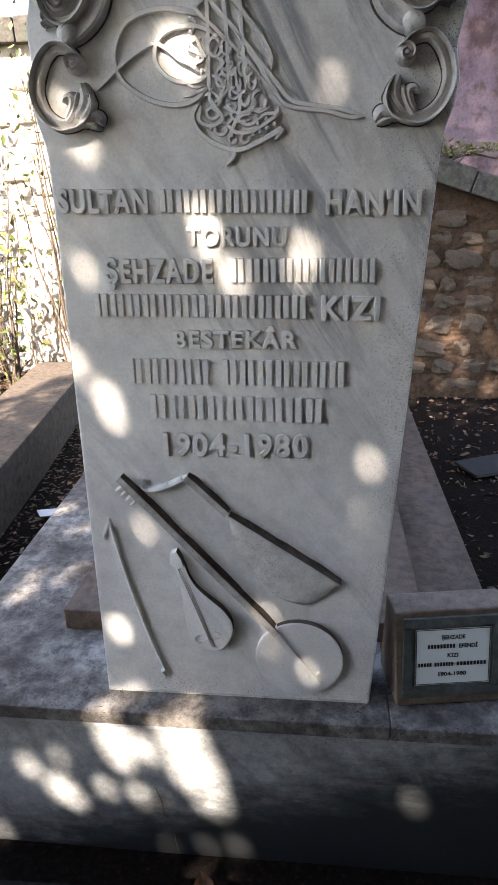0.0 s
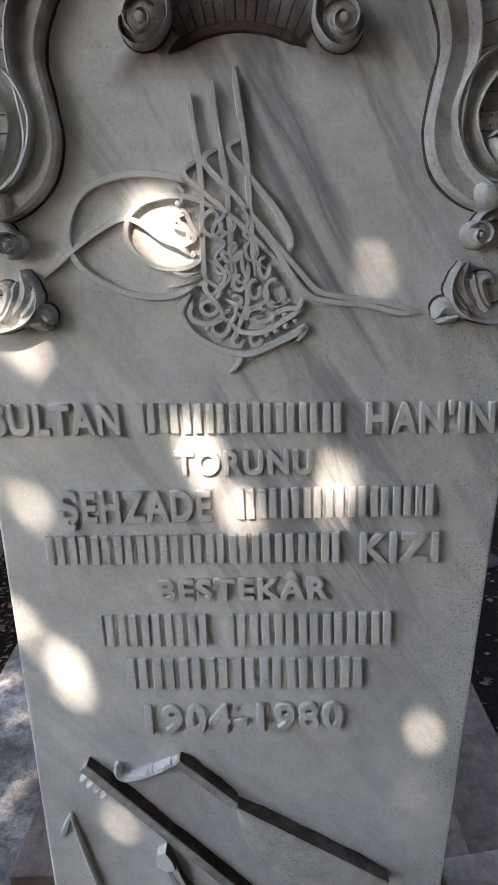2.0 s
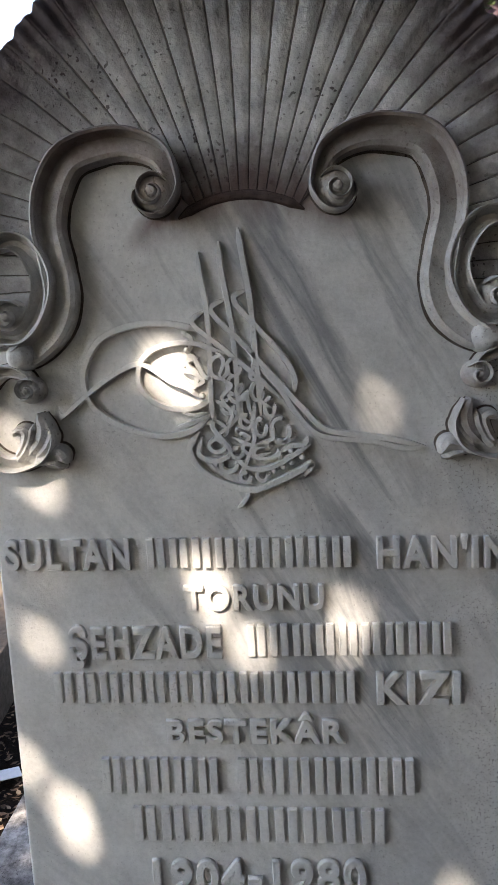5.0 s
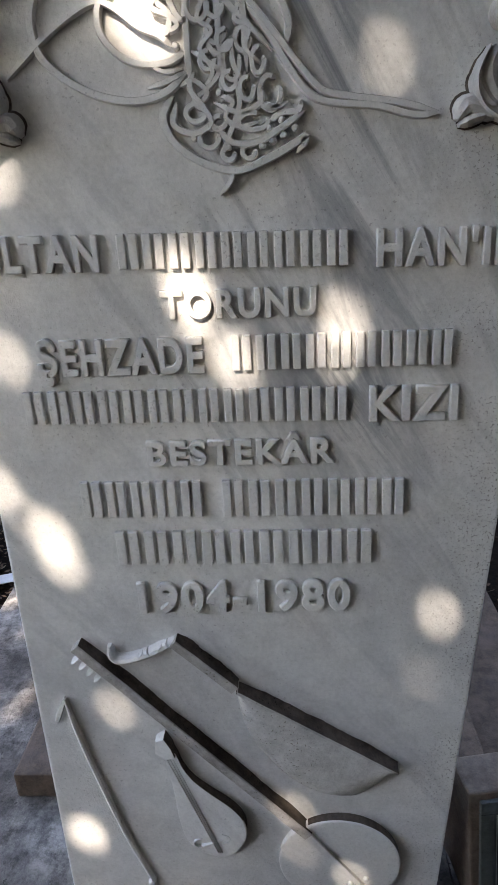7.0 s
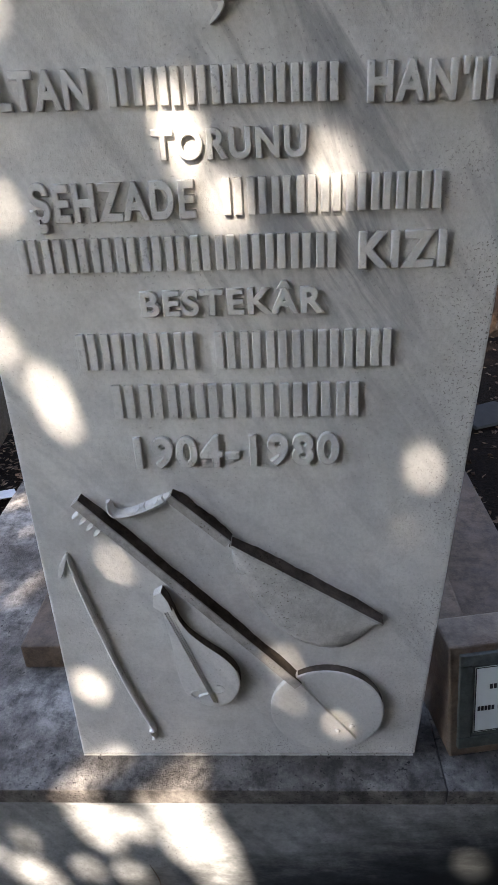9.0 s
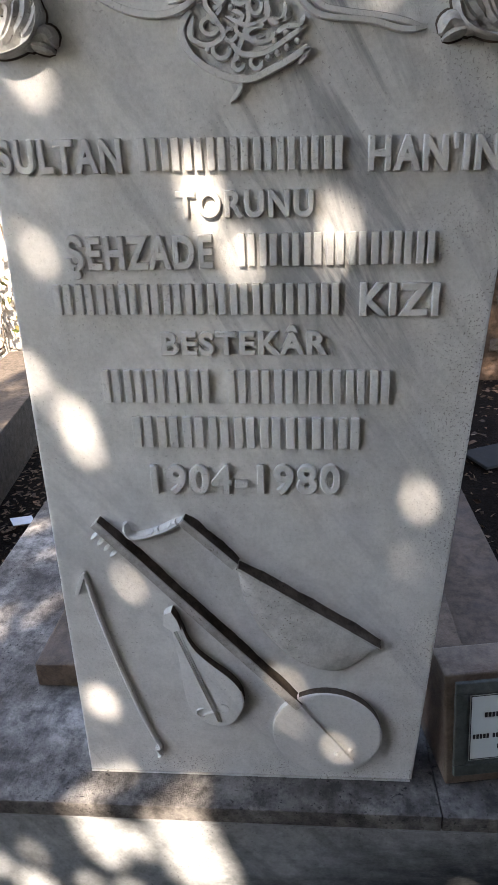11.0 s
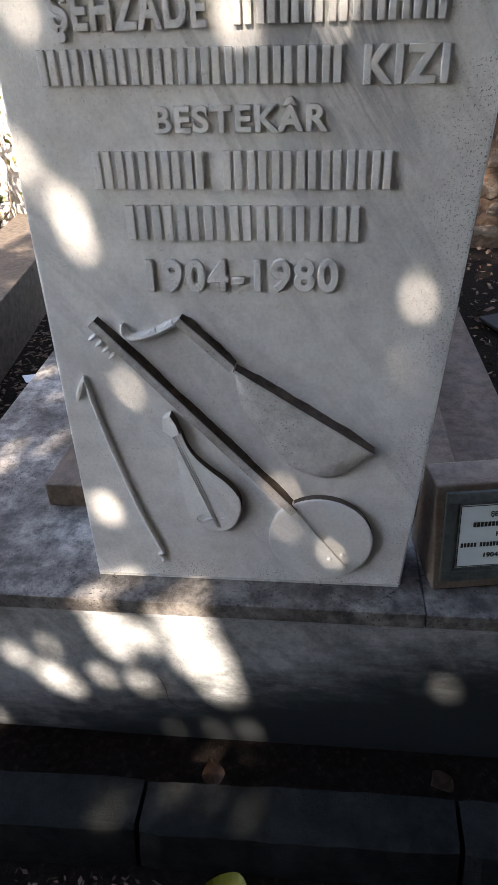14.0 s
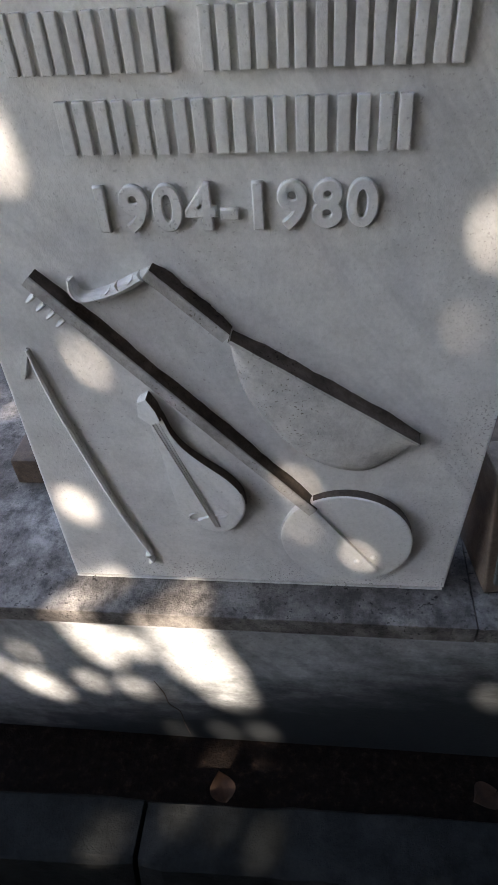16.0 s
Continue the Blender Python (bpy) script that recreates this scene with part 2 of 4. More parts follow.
def plaster_material():
    m, nt, b = nodes_of("peeling_pink_plaster", 0.9)
    patch = noise_tex(nt, 2.6, 9, 0.68)
    col = ramp(nt, patch, [(0.40, (0.08, 0.046, 0.05)), (0.47, (0.14, 0.093, 0.112)), (0.56, (0.18, 0.125, 0.155)), (0.62, (0.095, 0.064, 0.06))])
    fine = noise_tex(nt, 40, 6, 0.7)
    col = mixed(nt, col, ramp(nt, fine, [(0.3, G(0.65)), (0.6, G(1))]), 0.8, "MULTIPLY")
    nt.links.new(col, b.inputs["Base Color"])
    bumped(nt, b, patch, 0.5, 0.02)
    return m


def soil_material():
    m, nt, b = nodes_of("leaf_littered_soil", 0.95)
    b.inputs["Specular IOR Level"].default_value = 0.08
    big = noise_tex(nt, 3.0, 6, 0.65)
    fine = noise_tex(nt, 55, 6, 0.75)
    col = ramp(nt, fine, [(0.35, (0.004, 0.0032, 0.0028)), (0.55, (0.011, 0.0075, 0.006)), (0.72, (0.034, 0.022, 0.016))])
    col = mixed(nt, col, ramp(nt, big, [(0.35, G(0.6)), (0.65, G(1.2))]), 0.8, "MULTIPLY")
    nt.links.new(col, b.inputs["Base Color"])
    bumped(nt, b, fine, 0.9, 0.02)
    return m


def leaf_material(name, stops, rough=0.5):
    m, nt, b = nodes_of(name, rough)
    geo = nt.nodes.new("ShaderNodeNewGeometry")
    col = ramp(nt, geo.outputs["Random Per Island"], stops)
    vein = noise_tex(nt, 30, 3, 0.6)
    col = mixed(nt, col, ramp(nt, vein, [(0.3, G(0.75)), (0.7, G(1.1))]), 0.7, "MULTIPLY")
    nt.links.new(col, b.inputs["Base Color"])
    return m


M_PLASTER = plaster_material()
M_SOIL = soil_material()
M_LEAF = leaf_material("green_leaves", [(0.0, (0.07, 0.06, 0.025)), (0.35, (0.07, 0.10, 0.02)), (0.7, (0.14, 0.15, 0.03)), (1.0, (0.22, 0.17, 0.07))])
M_CROWN = leaf_material("crown_leaves", [(0.0, (0.03, 0.05, 0.015)), (1.0, (0.07, 0.10, 0.03))])
M_LITTER = leaf_material("dry_leaves", [(0.0, (0.03, 0.016, 0.009)), (0.5, (0.075, 0.042, 0.024)), (0.88, (0.12, 0.07, 0.042)), (1.0, (0.26, 0.20, 0.14))], 0.75)
M_YELLOW = plain_material("yellowed_leaf", (0.30, 0.27, 0.03), 0.5)
M_DRYLEAF = plain_material("dry_leaf", (0.075, 0.036, 0.02), 0.8, 0, 40, 0.5)
M_PAPER = plain_material("white_paper", (0.75, 0.76, 0.78), 0.7)
M_PLAQUE = plain_material("white_plaque", (0.62, 0.67, 0.66), 0.35, 0, 20, 0.08)
M_INK = plain_material("black_paint", (0.012, 0.012, 0.012), 0.45)
M_BARK = plain_material("bark", (0.11, 0.08, 0.055), 0.95, 0, 25, 0.6)
M_DARK = plain_material("dark_slate", (0.014, 0.0145, 0.016), 0.95, 0, 30, 0.4)

# ---- mesh helpers ----
def part(name, bm, mat, parent=None, label="", smooth=False, mats=()):
    me = bpy.data.meshes.new(name)
    bm.to_mesh(me)
    bm.free()
    for m in (mat, *mats):
        me.materials.append(m)
    if smooth:
        me.shade_smooth()
        me.set_sharp_from_angle(angle=radians(38))
    ob = new(name, me)
    ob.parent = parent
    if label:
        tagged(ob, label)
    return ob


def empty(name, label, category, group="", kind="", at=(0, 0, 0)):
    ob = new(name)
    ob.location = at
    ob.empty_display_size = 0.05
    return tagged(ob, label, category, group, kind)


def box_into(bm, lo, hi, bevel=0.0, m=None, wear=0.0, seed=0):
    """A block from corner lo to corner hi, its edges bevelled, worn by a little noise."""
    made = bmesh.ops.create_cube(bm, size=1.0)["verts"]
    c, d = (Vector(lo) + Vector(hi)) / 2, Vector(hi) - Vector(lo)
    for v in made:
        v.co = Vector((v.co.x * d.x, v.co.y * d.y, v.co.z * d.z)) + c
    if bevel:
        edges = list({e for v in made for e in v.link_edges})
        made = bmesh.ops.bevel(bm, geom=edges, offset=bevel, segments=2, profile=0.6, affect="EDGES")["verts"] + [v for v in made if v.is_valid]
        made = list({v for v in made if v.is_valid})
    if wear:
        for v in made:
            v.co += noise.noise_vector(v.co * 9 + Vector((seed, 0, 0))) * wear
    if m:
        for v in made:
            v.co = m @ v.co
    return made


def block(lo, hi, bevel=0.004, m=None, wear=0.0, seed=0):
    bm = bmesh.new()
    box_into(bm, lo, hi, bevel, m, wear, seed)
    return bm


def leaf_cloud(places, ways, sizes, fold=0.25, rng=None):
    """Many small pointed leaves, each of four triangles folded along its midrib, as one bmesh-free mesh."""
    rng = rng or np.random.default_rng(3)
    n = len(places)
    ways = ways / np.linalg.norm(ways, axis=1, keepdims=True)
    any_way = rng.normal(size=(n, 3))
    side = np.cross(ways, any_way)
    side /= np.linalg.norm(side, axis=1, keepdims=True)
    up = np.cross(side, ways)
    s = sizes[:, None]
    co = np.stack([places - ways * s, places - ways * s * 0.1 + side * s * 0.52 + up * s * fold, places + ways * s,
                   places - ways * s * 0.1 - side * s * 0.52 + up * s * fold], 1).reshape(-1, 3)
    i = np.arange(n)[:, None] * 4
    faces = np.concatenate([i + [0, 1, 2], i + [0, 2, 3]], 0)
    return co, faces


def mesh_object(name, co, faces, mat, parent=None):
    me = bpy.data.meshes.new(name)
    me.from_pydata([tuple(c) for c in co], [], [tuple(int(k) for k in f) for f in faces])
    me.materials.append(mat)
    ob = new(name, me)
    ob.parent = parent
    return ob


# ---- ground ----
def ground_height(x, y):
    z = 0.012 * noise.noise(Vector((x * 3, y * 3, 0))) + 0.05 * noise.noise(Vector((x * 0.5, y * 0.5, 3)))
    return z * min(1.0, 0.25 + 0.2 * abs(y))


bm = bmesh.new()
xs = [-400, -120, -40, -15, -8] + [-5 + 0.2 * i for i in range(51)] + [8, 15, 40, 120, 400]
ys = [-400, -120, -40, -15, -6] + [-3 + 0.2 * i for i in range(46)] + [9, 15, 40, 120, 400]
grid = [[bm.verts.new((x, y, ground_height(x, y) if abs(x) < 6 and -4 < y < 7 else 0)) for y in ys] for x in xs]
for i in range(len(xs) - 1):
    for j in range(len(ys) - 1):
        bm.faces.new((grid[i][j], grid[i + 1][j], grid[i + 1][j + 1], grid[i][j + 1]))
ground = part("ground", bm, M_SOIL, None, "", True)
tagged(ground, "dark earth littered with dry brown leaves", "ground", kind="structure")

# ---- the grave's base: front ledge, front panel, side slabs, raised inner slab ----
L = 0.45
grave = empty("grave_base", "weathered grey marble grave base with a projecting ledge", "grave")
part("ledge", block((-0.745, -0.072, L - 0.036), (0.3008, 0.222, L), 0.003, None, 0.0012), M_LEDGE, grave, "pitted grey marble ledge slab")
part("ledge", block((0.3012, -0.0715, L - 0.036), (0.66, 0.222, L - 0.001), 0.004, None, 0.0012, 5), M_LEDGE, grave, "pitted grey marble ledge slab")
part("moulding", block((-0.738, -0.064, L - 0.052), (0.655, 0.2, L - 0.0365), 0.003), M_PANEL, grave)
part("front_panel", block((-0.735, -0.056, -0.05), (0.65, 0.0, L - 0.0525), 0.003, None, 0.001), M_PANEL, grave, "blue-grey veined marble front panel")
part("side_slab", block((-0.80, 0.2255, L - 0.05), (-0.47, 2.3, L - 0.001), 0.005, Matrix.Rotation(radians(2.0), 4, "Z"), 0.002), M_LEDGE, grave, "pitted grey marble side slab")
part("side_wall", block((-0.76, 0.2, -0.05), (-0.6, 2.2, L - 0.051), 0.004, None, 0.002), M_SLAB, grave)
part("side_slab", block((0.33, 0.2255, L - 0.05), (0.612, 2.42, L - 0.002), 0.005, None, 0.002), M_SLAB, grave, "brownish marble side slab")
part("side_wall", block((0.44, 0.2, -0.05), (0.58, 2.35, L - 0.051), 0.004, None, 0.002), M_SLAB, grave)
part("inner_slab", block((-0.525, 0.212, L + 0.001), (0.412, 2.3, 0.51), 0.005, None, 0.002), M_SLAB, grave, "raised brownish marble inner slab")
part("end_wall", block((-0.74, 2.25, -0.05), (0.6, 2.4, L - 0.055), 0.004, None, 0.002), M_SLAB, grave)

# ---- kerb in front of the grave ----
def kerb_stone(x0, x1, seed, dz=0.0):
    bm = bmesh.new()
    n = 14
    prof = [(-0.205, -0.1), (-0.208, 0.088), (-0.214, 0.098), (-0.300, 0.101), (-0.316, 0.094), (-0.334, 0.02), (-0.340, -0.1)]
    rows = []
    for i in range(n + 1):
        x = x0 + (x1 - x0) * i / n
        e = 0.006 if i in (0, n) else 0
        rows.append([bm.verts.new(Vector((x, y + (e if y < -0.3 else 0) + x * 0.02, z + dz - e * (z > 0.05))) + noise.noise_vector(Vector((x * 14 + seed, y * 30, z * 20))) * 0.004) for y, z in prof])
    for a, b in zip(rows, rows[1:]):
        for k in range(len(prof) - 1):
            bm.faces.new((a[k], a[k + 1], b[k + 1], b[k]))
    bm.faces.new(rows[0][::-1])
    bm.faces.new(rows[-1])
    bmesh.ops.recalc_face_normals(bm, faces=bm.faces)
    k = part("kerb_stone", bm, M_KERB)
    return tagged(k, "dark worn kerb stone with a chipped edge beside the path", "kerb", "kerb stones")


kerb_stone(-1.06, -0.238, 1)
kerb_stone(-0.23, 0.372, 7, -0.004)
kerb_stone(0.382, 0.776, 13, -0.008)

# ---- boundary wall behind, with a sloping coping, and the plastered house wall above it ----
wall_turn = Matrix.Translation((0.9, 3.75, 0)) @ Matrix.Rotation(math.atan(0.05), 4, "Z")
SLOPE = -0.33


def core_top(x):
    """Height of the wall under its coping, x metres along it."""
    return 1.57 + SLOPE * (x - 0.02)


rear = empty("wall_north", "rubble stone boundary wall with brown mortar joints", "wall", kind="structure")
bm = bmesh.new()
n = 120
rows = []
for i in range(n + 1):
    x = -1.6 + 4.4 * i / n
    col = []
    for j in range(61):
        z = -0.1 + (core_top(x) + 0.1) * j / 60
        col.append(bm.verts.new(wall_turn @ Vector((x, 0.035 + 0.024 * noise.noise(Vector((x * 5, z * 7, 0))) + 0.016 * noise.noise(Vector((x * 17, z * 21, 3))), z))))
    col.append(bm.verts.new(wall_turn @ Vector((x, 0.5, core_top(x)))))
    col.append(bm.verts.new(wall_turn @ Vector((x, 0.5, -0.1))))
    rows.append(col)
for p, q in zip(rows, rows[1:]):
    for j in range(len(p)):
        bm.faces.new((p[j], p[(j + 1) % len(p)], q[(j + 1) % len(p)], q[j]))
bm.faces.new(rows[0])
bm.faces.new(rows[-1][::-1])
bmesh.ops.recalc_face_normals(bm, faces=bm.faces)
part("core", bm, M_MORTAR, rear, "brown earthen mortar")
tip = wall_turn @ Matrix.Translation((0.02, 0, 1.575)) @ Matrix.Rotation(-math.atan(SLOPE), 4, "Y")
for i in range(5):
    part("coping_slab", block((-1.6 + 0.92 * i, -0.05, 0.0), (-0.69 + 0.92 * i, 0.54, 0.15 + 0.01 * (i % 2)), 0.012, tip, 0.008, i), M_COPING, rear, "mossy weathered coping slab")
house = tagged(part("wall_pink", block((-0.35, 0.9, 0.4), (7, 1.2, 6.0), 0.0, wall_turn), M_PLASTER), "peeling pink plastered house wall above the boundary wall", "wall", kind="structure")
west = empty("wall_west", "sunlit pale limestone boundary wall", "wall", kind="structure")
part("core", block((-9.0, 4.6, -0.1), (-1.3, 5.1, 2.71), 0.0), M_PALE, west)
for i in range(8):
    part("coping_slab", block((-9.0 + 0.96 * i, 4.5, 2.711), (-8.05 + 0.96 * i, 5.2, 2.89), 0.012, None, 0.008, i), M_COPING, west, "weathered coping slab")

# low border wall of the neighbouring plot
border = part("border_wall", block((-0.44, -0.6, -0.05), (0.0, 3.9, 0.30), 0.008, Matrix.Translation((-1.205, 0, 0)) @ Matrix.Rotation(math.atan(0.133), 4, "Z"), 0.006), M_CONCRETE)
tagged(border, "low brown concrete border wall of a neighbouring plot", "border wall")

# ---- headstone ----
TH = 0.11          # thickness
Y0 = 0.0           # carved face
stone = empty("headstone", "carved white marble headstone with raised lettering and shell crest", "headstone")


def axis_x(z):
    """The headstone leans a little: the middle of its face at each height."""
    return -0.0405 + (z - 0.45) * 0.0366


def edge_left(z):
    return -0.341 + (z - 0.45) * 0.0125


def edge_right(z):
    return 0.260 + (z - 0.45) * 0.0640


CREST, CREST_X, CREST_Z = (0.016, 1.876), 0.322, 0.345
outline = [(edge_left(z), z) for z in (0.45, 0.8, 1.2, 1.58)]
outline += [(-0.330, 1.61), (-0.338, 1.64), (-0.345, 1.68), (-0.335, 1.725), (-0.338, 1.78), (-0.318, 1.85)]
for k in range(0, 41):
    a = math.pi * (0.98 - 0.96 * k / 40)
    outline.append((CREST[0] + (CREST_X - 0.010) * math.cos(a), CREST[1] + (CREST_Z - 0.010) * math.sin(a)))
outline += [(0.338, 1.85), (0.358, 1.78), (0.346, 1.725), (0.354, 1.68), (0.347, 1.64), (0.337, 1.61)]
outline += [(edge_right(z), z) for z in (1.58, 1.2, 0.8, 0.45)]
bm = bmesh.new()
face = bm.faces.new([bm.verts.new((x, Y0, z)) for x, z in outline])
back = bmesh.ops.extrude_face_region(bm, geom=[face])["geom"]
bmesh.ops.translate(bm, vec=(0, TH, 0), verts=[v for v in back if isinstance(v, bmesh.types.BMVert)])
bmesh.ops.recalc_face_normals(bm, faces=bm.faces)
rim = [e for e in bm.edges if abs(e.verts[0].co.y - e.verts[1].co.y) < 1e-6 and e.verts[0].co.y < 0.01]
bmesh.ops.bevel(bm, geom=rim, offset=0.004, segments=2, profile=0.5, affect="EDGES")
part("slab", bm, M_MARBLE, stone, "tapering white marble slab with grey veins")


# ---- relief helpers: everything is raised from the face, which looks to -y ----
def smooth_path(pts, steps=6):
    """A soft curve through the control points."""
    p = [np.array(q, float) for q in pts]
    p = [2 * p[0] - p[1]] + p + [2 * p[-1] - p[-2]]
    out = []
    for a, b, c, d in zip(p, p[1:], p[2:], p[3:]):
        for k in range(steps):
            t = k / steps
            out.append(0.5 * (2 * b + (c - a) * t + (2 * a - 5 * b + 4 * c - d) * t * t + (3 * b - a - 3 * c + d) * t ** 3))
    return out + [p[-2]]


FLAT = [(-1, -0.3), (-0.92, 0.75), (-0.72, 1), (0.72, 1), (0.92, 0.75), (1, -0.3)]
ROUND = [(-1, -0.3), (-0.9, 0.45), (-0.6, 0.85), (0, 1), (0.6, 0.85), (0.9, 0.45), (1, -0.3)]
LIPPED = [(-1, -0.3), (-0.97, 0.75), (-0.86, 1.0), (-0.68, 0.95), (-0.58, 0.62), (-0.2, 0.42), (0.3, 0.45), (0.62, 0.62), (0.72, 0.86), (0.86, 0.9), (0.97, 0.7), (1, -0.3)]
OUTER_LIP = [(-1, -0.3), (-1.0, 0.42), (-0.92, 0.6), (-0.65, 0.68), (-0.3, 0.60), (0.05, 0.50), (0.40, 0.44), (0.56, 0.56), (0.62, 0.92), (0.78, 1.0), (0.93, 0.9), (1.0, 0.6), (1, -0.3)]


def swept(bm, path, profile, height, taper=0.25, y=None):
    """A band along path (x, z, half width) with the given cross-section, pointed a little at its ends."""
    y = Y0 if y is None else y
    n = len(path)
    rows = []
    for i, q in enumerate(path):
        a, b = path[max(i - 1, 0)], path[min(i + 1, n - 1)]
        t = np.array([b[0] - a[0], b[1] - a[1]])
        t /= np.linalg.norm(t) + 1e-9
        end = min(1.0, taper + (1 - taper) * min(i, n - 1 - i) / 3)
        nx, nz = t[1], -t[0]
        rows.append([bm.verts.new((q[0] + nx * s * q[2] * end, y - h * height * (0.35 + 0.65 * end if h > 0 else 1), q[1] + nz * s * q[2] * end)) for s, h in profile])
    for p, q in zip(rows, rows[1:]):
        for k in range(len(profile) - 1):
            bm.faces.new((p[k], p[k + 1], q[k + 1], q[k]))
    bm.faces.new(rows[0][::-1])
    bm.faces.new(rows[-1])
    return bm


def knob_into(bm, x, z, r, height, y=None):
    y = Y0 if y is None else y
    rings = [(1.0, -0.2), (1.0, 0.5), (0.9, 0.78), (0.62, 0.96), (0.3, 1.0)]
    k = 18
    rows = [[bm.verts.new((x + r * s * math.cos(2 * math.pi * j / k), y - h * height, z + r * s * math.sin(2 * math.pi * j / k))) for j in range(k)] for s, h in rings]
    for p, q in zip(rows, rows[1:]):
        for j in range(k):
            bm.faces.new((p[j], p[(j + 1) % k], q[(j + 1) % k], q[j]))
    bm.faces.new(rows[-1])
    return bm


def done(bm):
    bmesh.ops.recalc_face_normals(bm, faces=bm.faces)
    return bm


# ---- lettering ----
def text_parts(words, x0, x1, z0, slope, height, depth, thick=0.023):
    """Raised capitals of the built-in font between x0 and x1, one part for each sign."""
    cu = bpy.data.curves.new("word", "FONT")
    cu.body, cu.size, cu.extrude, cu.offset, cu.space_character = words, 1.0, 0.5, thick, 1.17
    cu.bevel_depth, cu.bevel_resolution = 0.024, 0
    tmp = new("word", cu)
    me = bpy.data.meshes.new_from_object(tmp.evaluated_get(bpy.context.evaluated_depsgraph_get()))
    bpy.data.objects.remove(tmp)
    whole = bmesh.new()
    whole.from_mesh(me)
    bmesh.ops.remove_doubles(whole, verts=whole.verts, dist=1e-4)
    todo, islands = set(whole.verts), []
    while todo:
        seed = [todo.pop()]
        got = set(seed)
        while seed:
            for e in seed.pop().link_edges:
                for v in e.verts:
                    if v not in got:
                        got.add(v)
                        seed.append(v)
        todo -= got
        islands.append([min(v.co.x for v in got), max(v.co.x for v in got), got])
    islands.sort(key=lambda i: i[0])
    signs = []
    for lo, hi, got in islands:
        if signs and lo < signs[-1][1] - 0.25 * min(hi - lo, signs[-1][1] - signs[-1][0]):
            signs[-1][1] = max(hi, signs[-1][1])
            signs[-1][2] |= got
        else:
            signs.append([lo, hi, set(got)])
    left, right = signs[0][0], max(s[1] for s in signs)
    for lo, hi, got in signs:
        bm = whole.copy()
        wanted = {v.index for v in got}
        bm.verts.ensure_lookup_table()
        bmesh.ops.delete(bm, geom=[v for v in bm.verts if v.index not in wanted], context="VERTS")
        for v in bm.verts:
            x = x0 + (v.co.x - left) / (right - left) * (x1 - x0)
            y = 0.002 if v.co.z < 0 else -depth if v.co.z > 0.512 else -0.72 * depth
            v.co = Vector((x, Y0 + y, z0 + slope * (x - x0) + (v.co.y / 0.73) * height))
        part("raised_letter", done(bm), M_RELIEF, stone)
    whole.free()


def bar_parts(count, x0, x1, z0, slope, height, depth):
    """Plain raised bars in the place of a name: two upright bars for each sign."""
    w = (x1 - x0) / (count - 0.16)
    for i in range(count):
        for f in (0.0, 0.46):
            a = x0 + (i + f) * w
            z = z0 + slope * (a - x0)
            part("raised_bar", block((a, Y0 - depth, z), (a + 0.33 * w, Y0 + 0.002, z + height), 0.0014), M_RELIEF, stone)


def line(x0, x1, zl, zr, height, words):
    """words: (text or number of signs, from, to), as shares of the line's length"""
    slope = (zr - zl) / (x1 - x0)
    for what, f0, f1 in words:
        a, b = x0 + f0 * (x1 - x0), x0 + f1 * (x1 - x0)
        z = zl + slope * (a - x0)
        (text_parts if isinstance(what, str) else bar_parts)(what, a, b, z, slope, height, 0.0066)


line(-0.316, 0.306, 1.500, 1.481, 0.038, [("SULTAN", 0, 0.258), (9, 0.292, 0.70), ("HAN'IN", 0.747, 1)])
line(-0.092, 0.083, 1.439, 1.435, 0.031, [("TORUNU", 0, 1)])
line(-0.246, 0.237, 1.378, 1.371, 0.041, [("ŞEHZADE", 0, 0.41), (9, 0.477, 1)])
line(-0.270, 0.246, 1.317, 1.306, 0.041, [(13, 0, 0.751), ("KIZI", 0.80, 1)])
line(-0.128, 0.102, 1.259, 1.256, 0.031, [("BESTEKÂR", 0, 1)])
line(-0.218, 0.188, 1.189, 1.181, 0.049, [(5, 0, 0.38), (7, 0.442, 1)])
line(-0.182, 0.149, 1.119, 1.112, 0.048, [(9, 0, 1)])
line(-0.163, 0.122, 1.044, 1.043, 0.045, [("1904-1980", 0, 1)])

# ---- monogram in interlaced strokes, in centimetres from its middle at height 1.70 ----
monogram = part("monogram", bmesh.new(), M_RELIEF, stone, "raised interlaced calligraphic monogram")
lift = [0]


def stroke(width, pts):
    lift[0] += 1
    path = [(x / 100, 1.7 + z / 100, width / 200) for x, z in smooth_path(pts)]
    part("calligraphy_stroke", done(swept(bmesh.new(), path, FLAT, 0.0080 + 0.0002 * (lift[0] % 5), 0.35)), M_RELIEF, monogram)


def ring(x, z, rx, rz):
    stroke(0.58, [(x + rx * math.cos(a * math.pi / 5 + 1), z + rz * math.sin(a * math.pi / 5 + 1)) for a in range(10)])


def dot(x, z):
    part("calligraphy_dot", done(knob_into(bmesh.new(), x / 100, 1.7 + z / 100, 0.0038, 0.0088)), M_RELIEF, monogram)


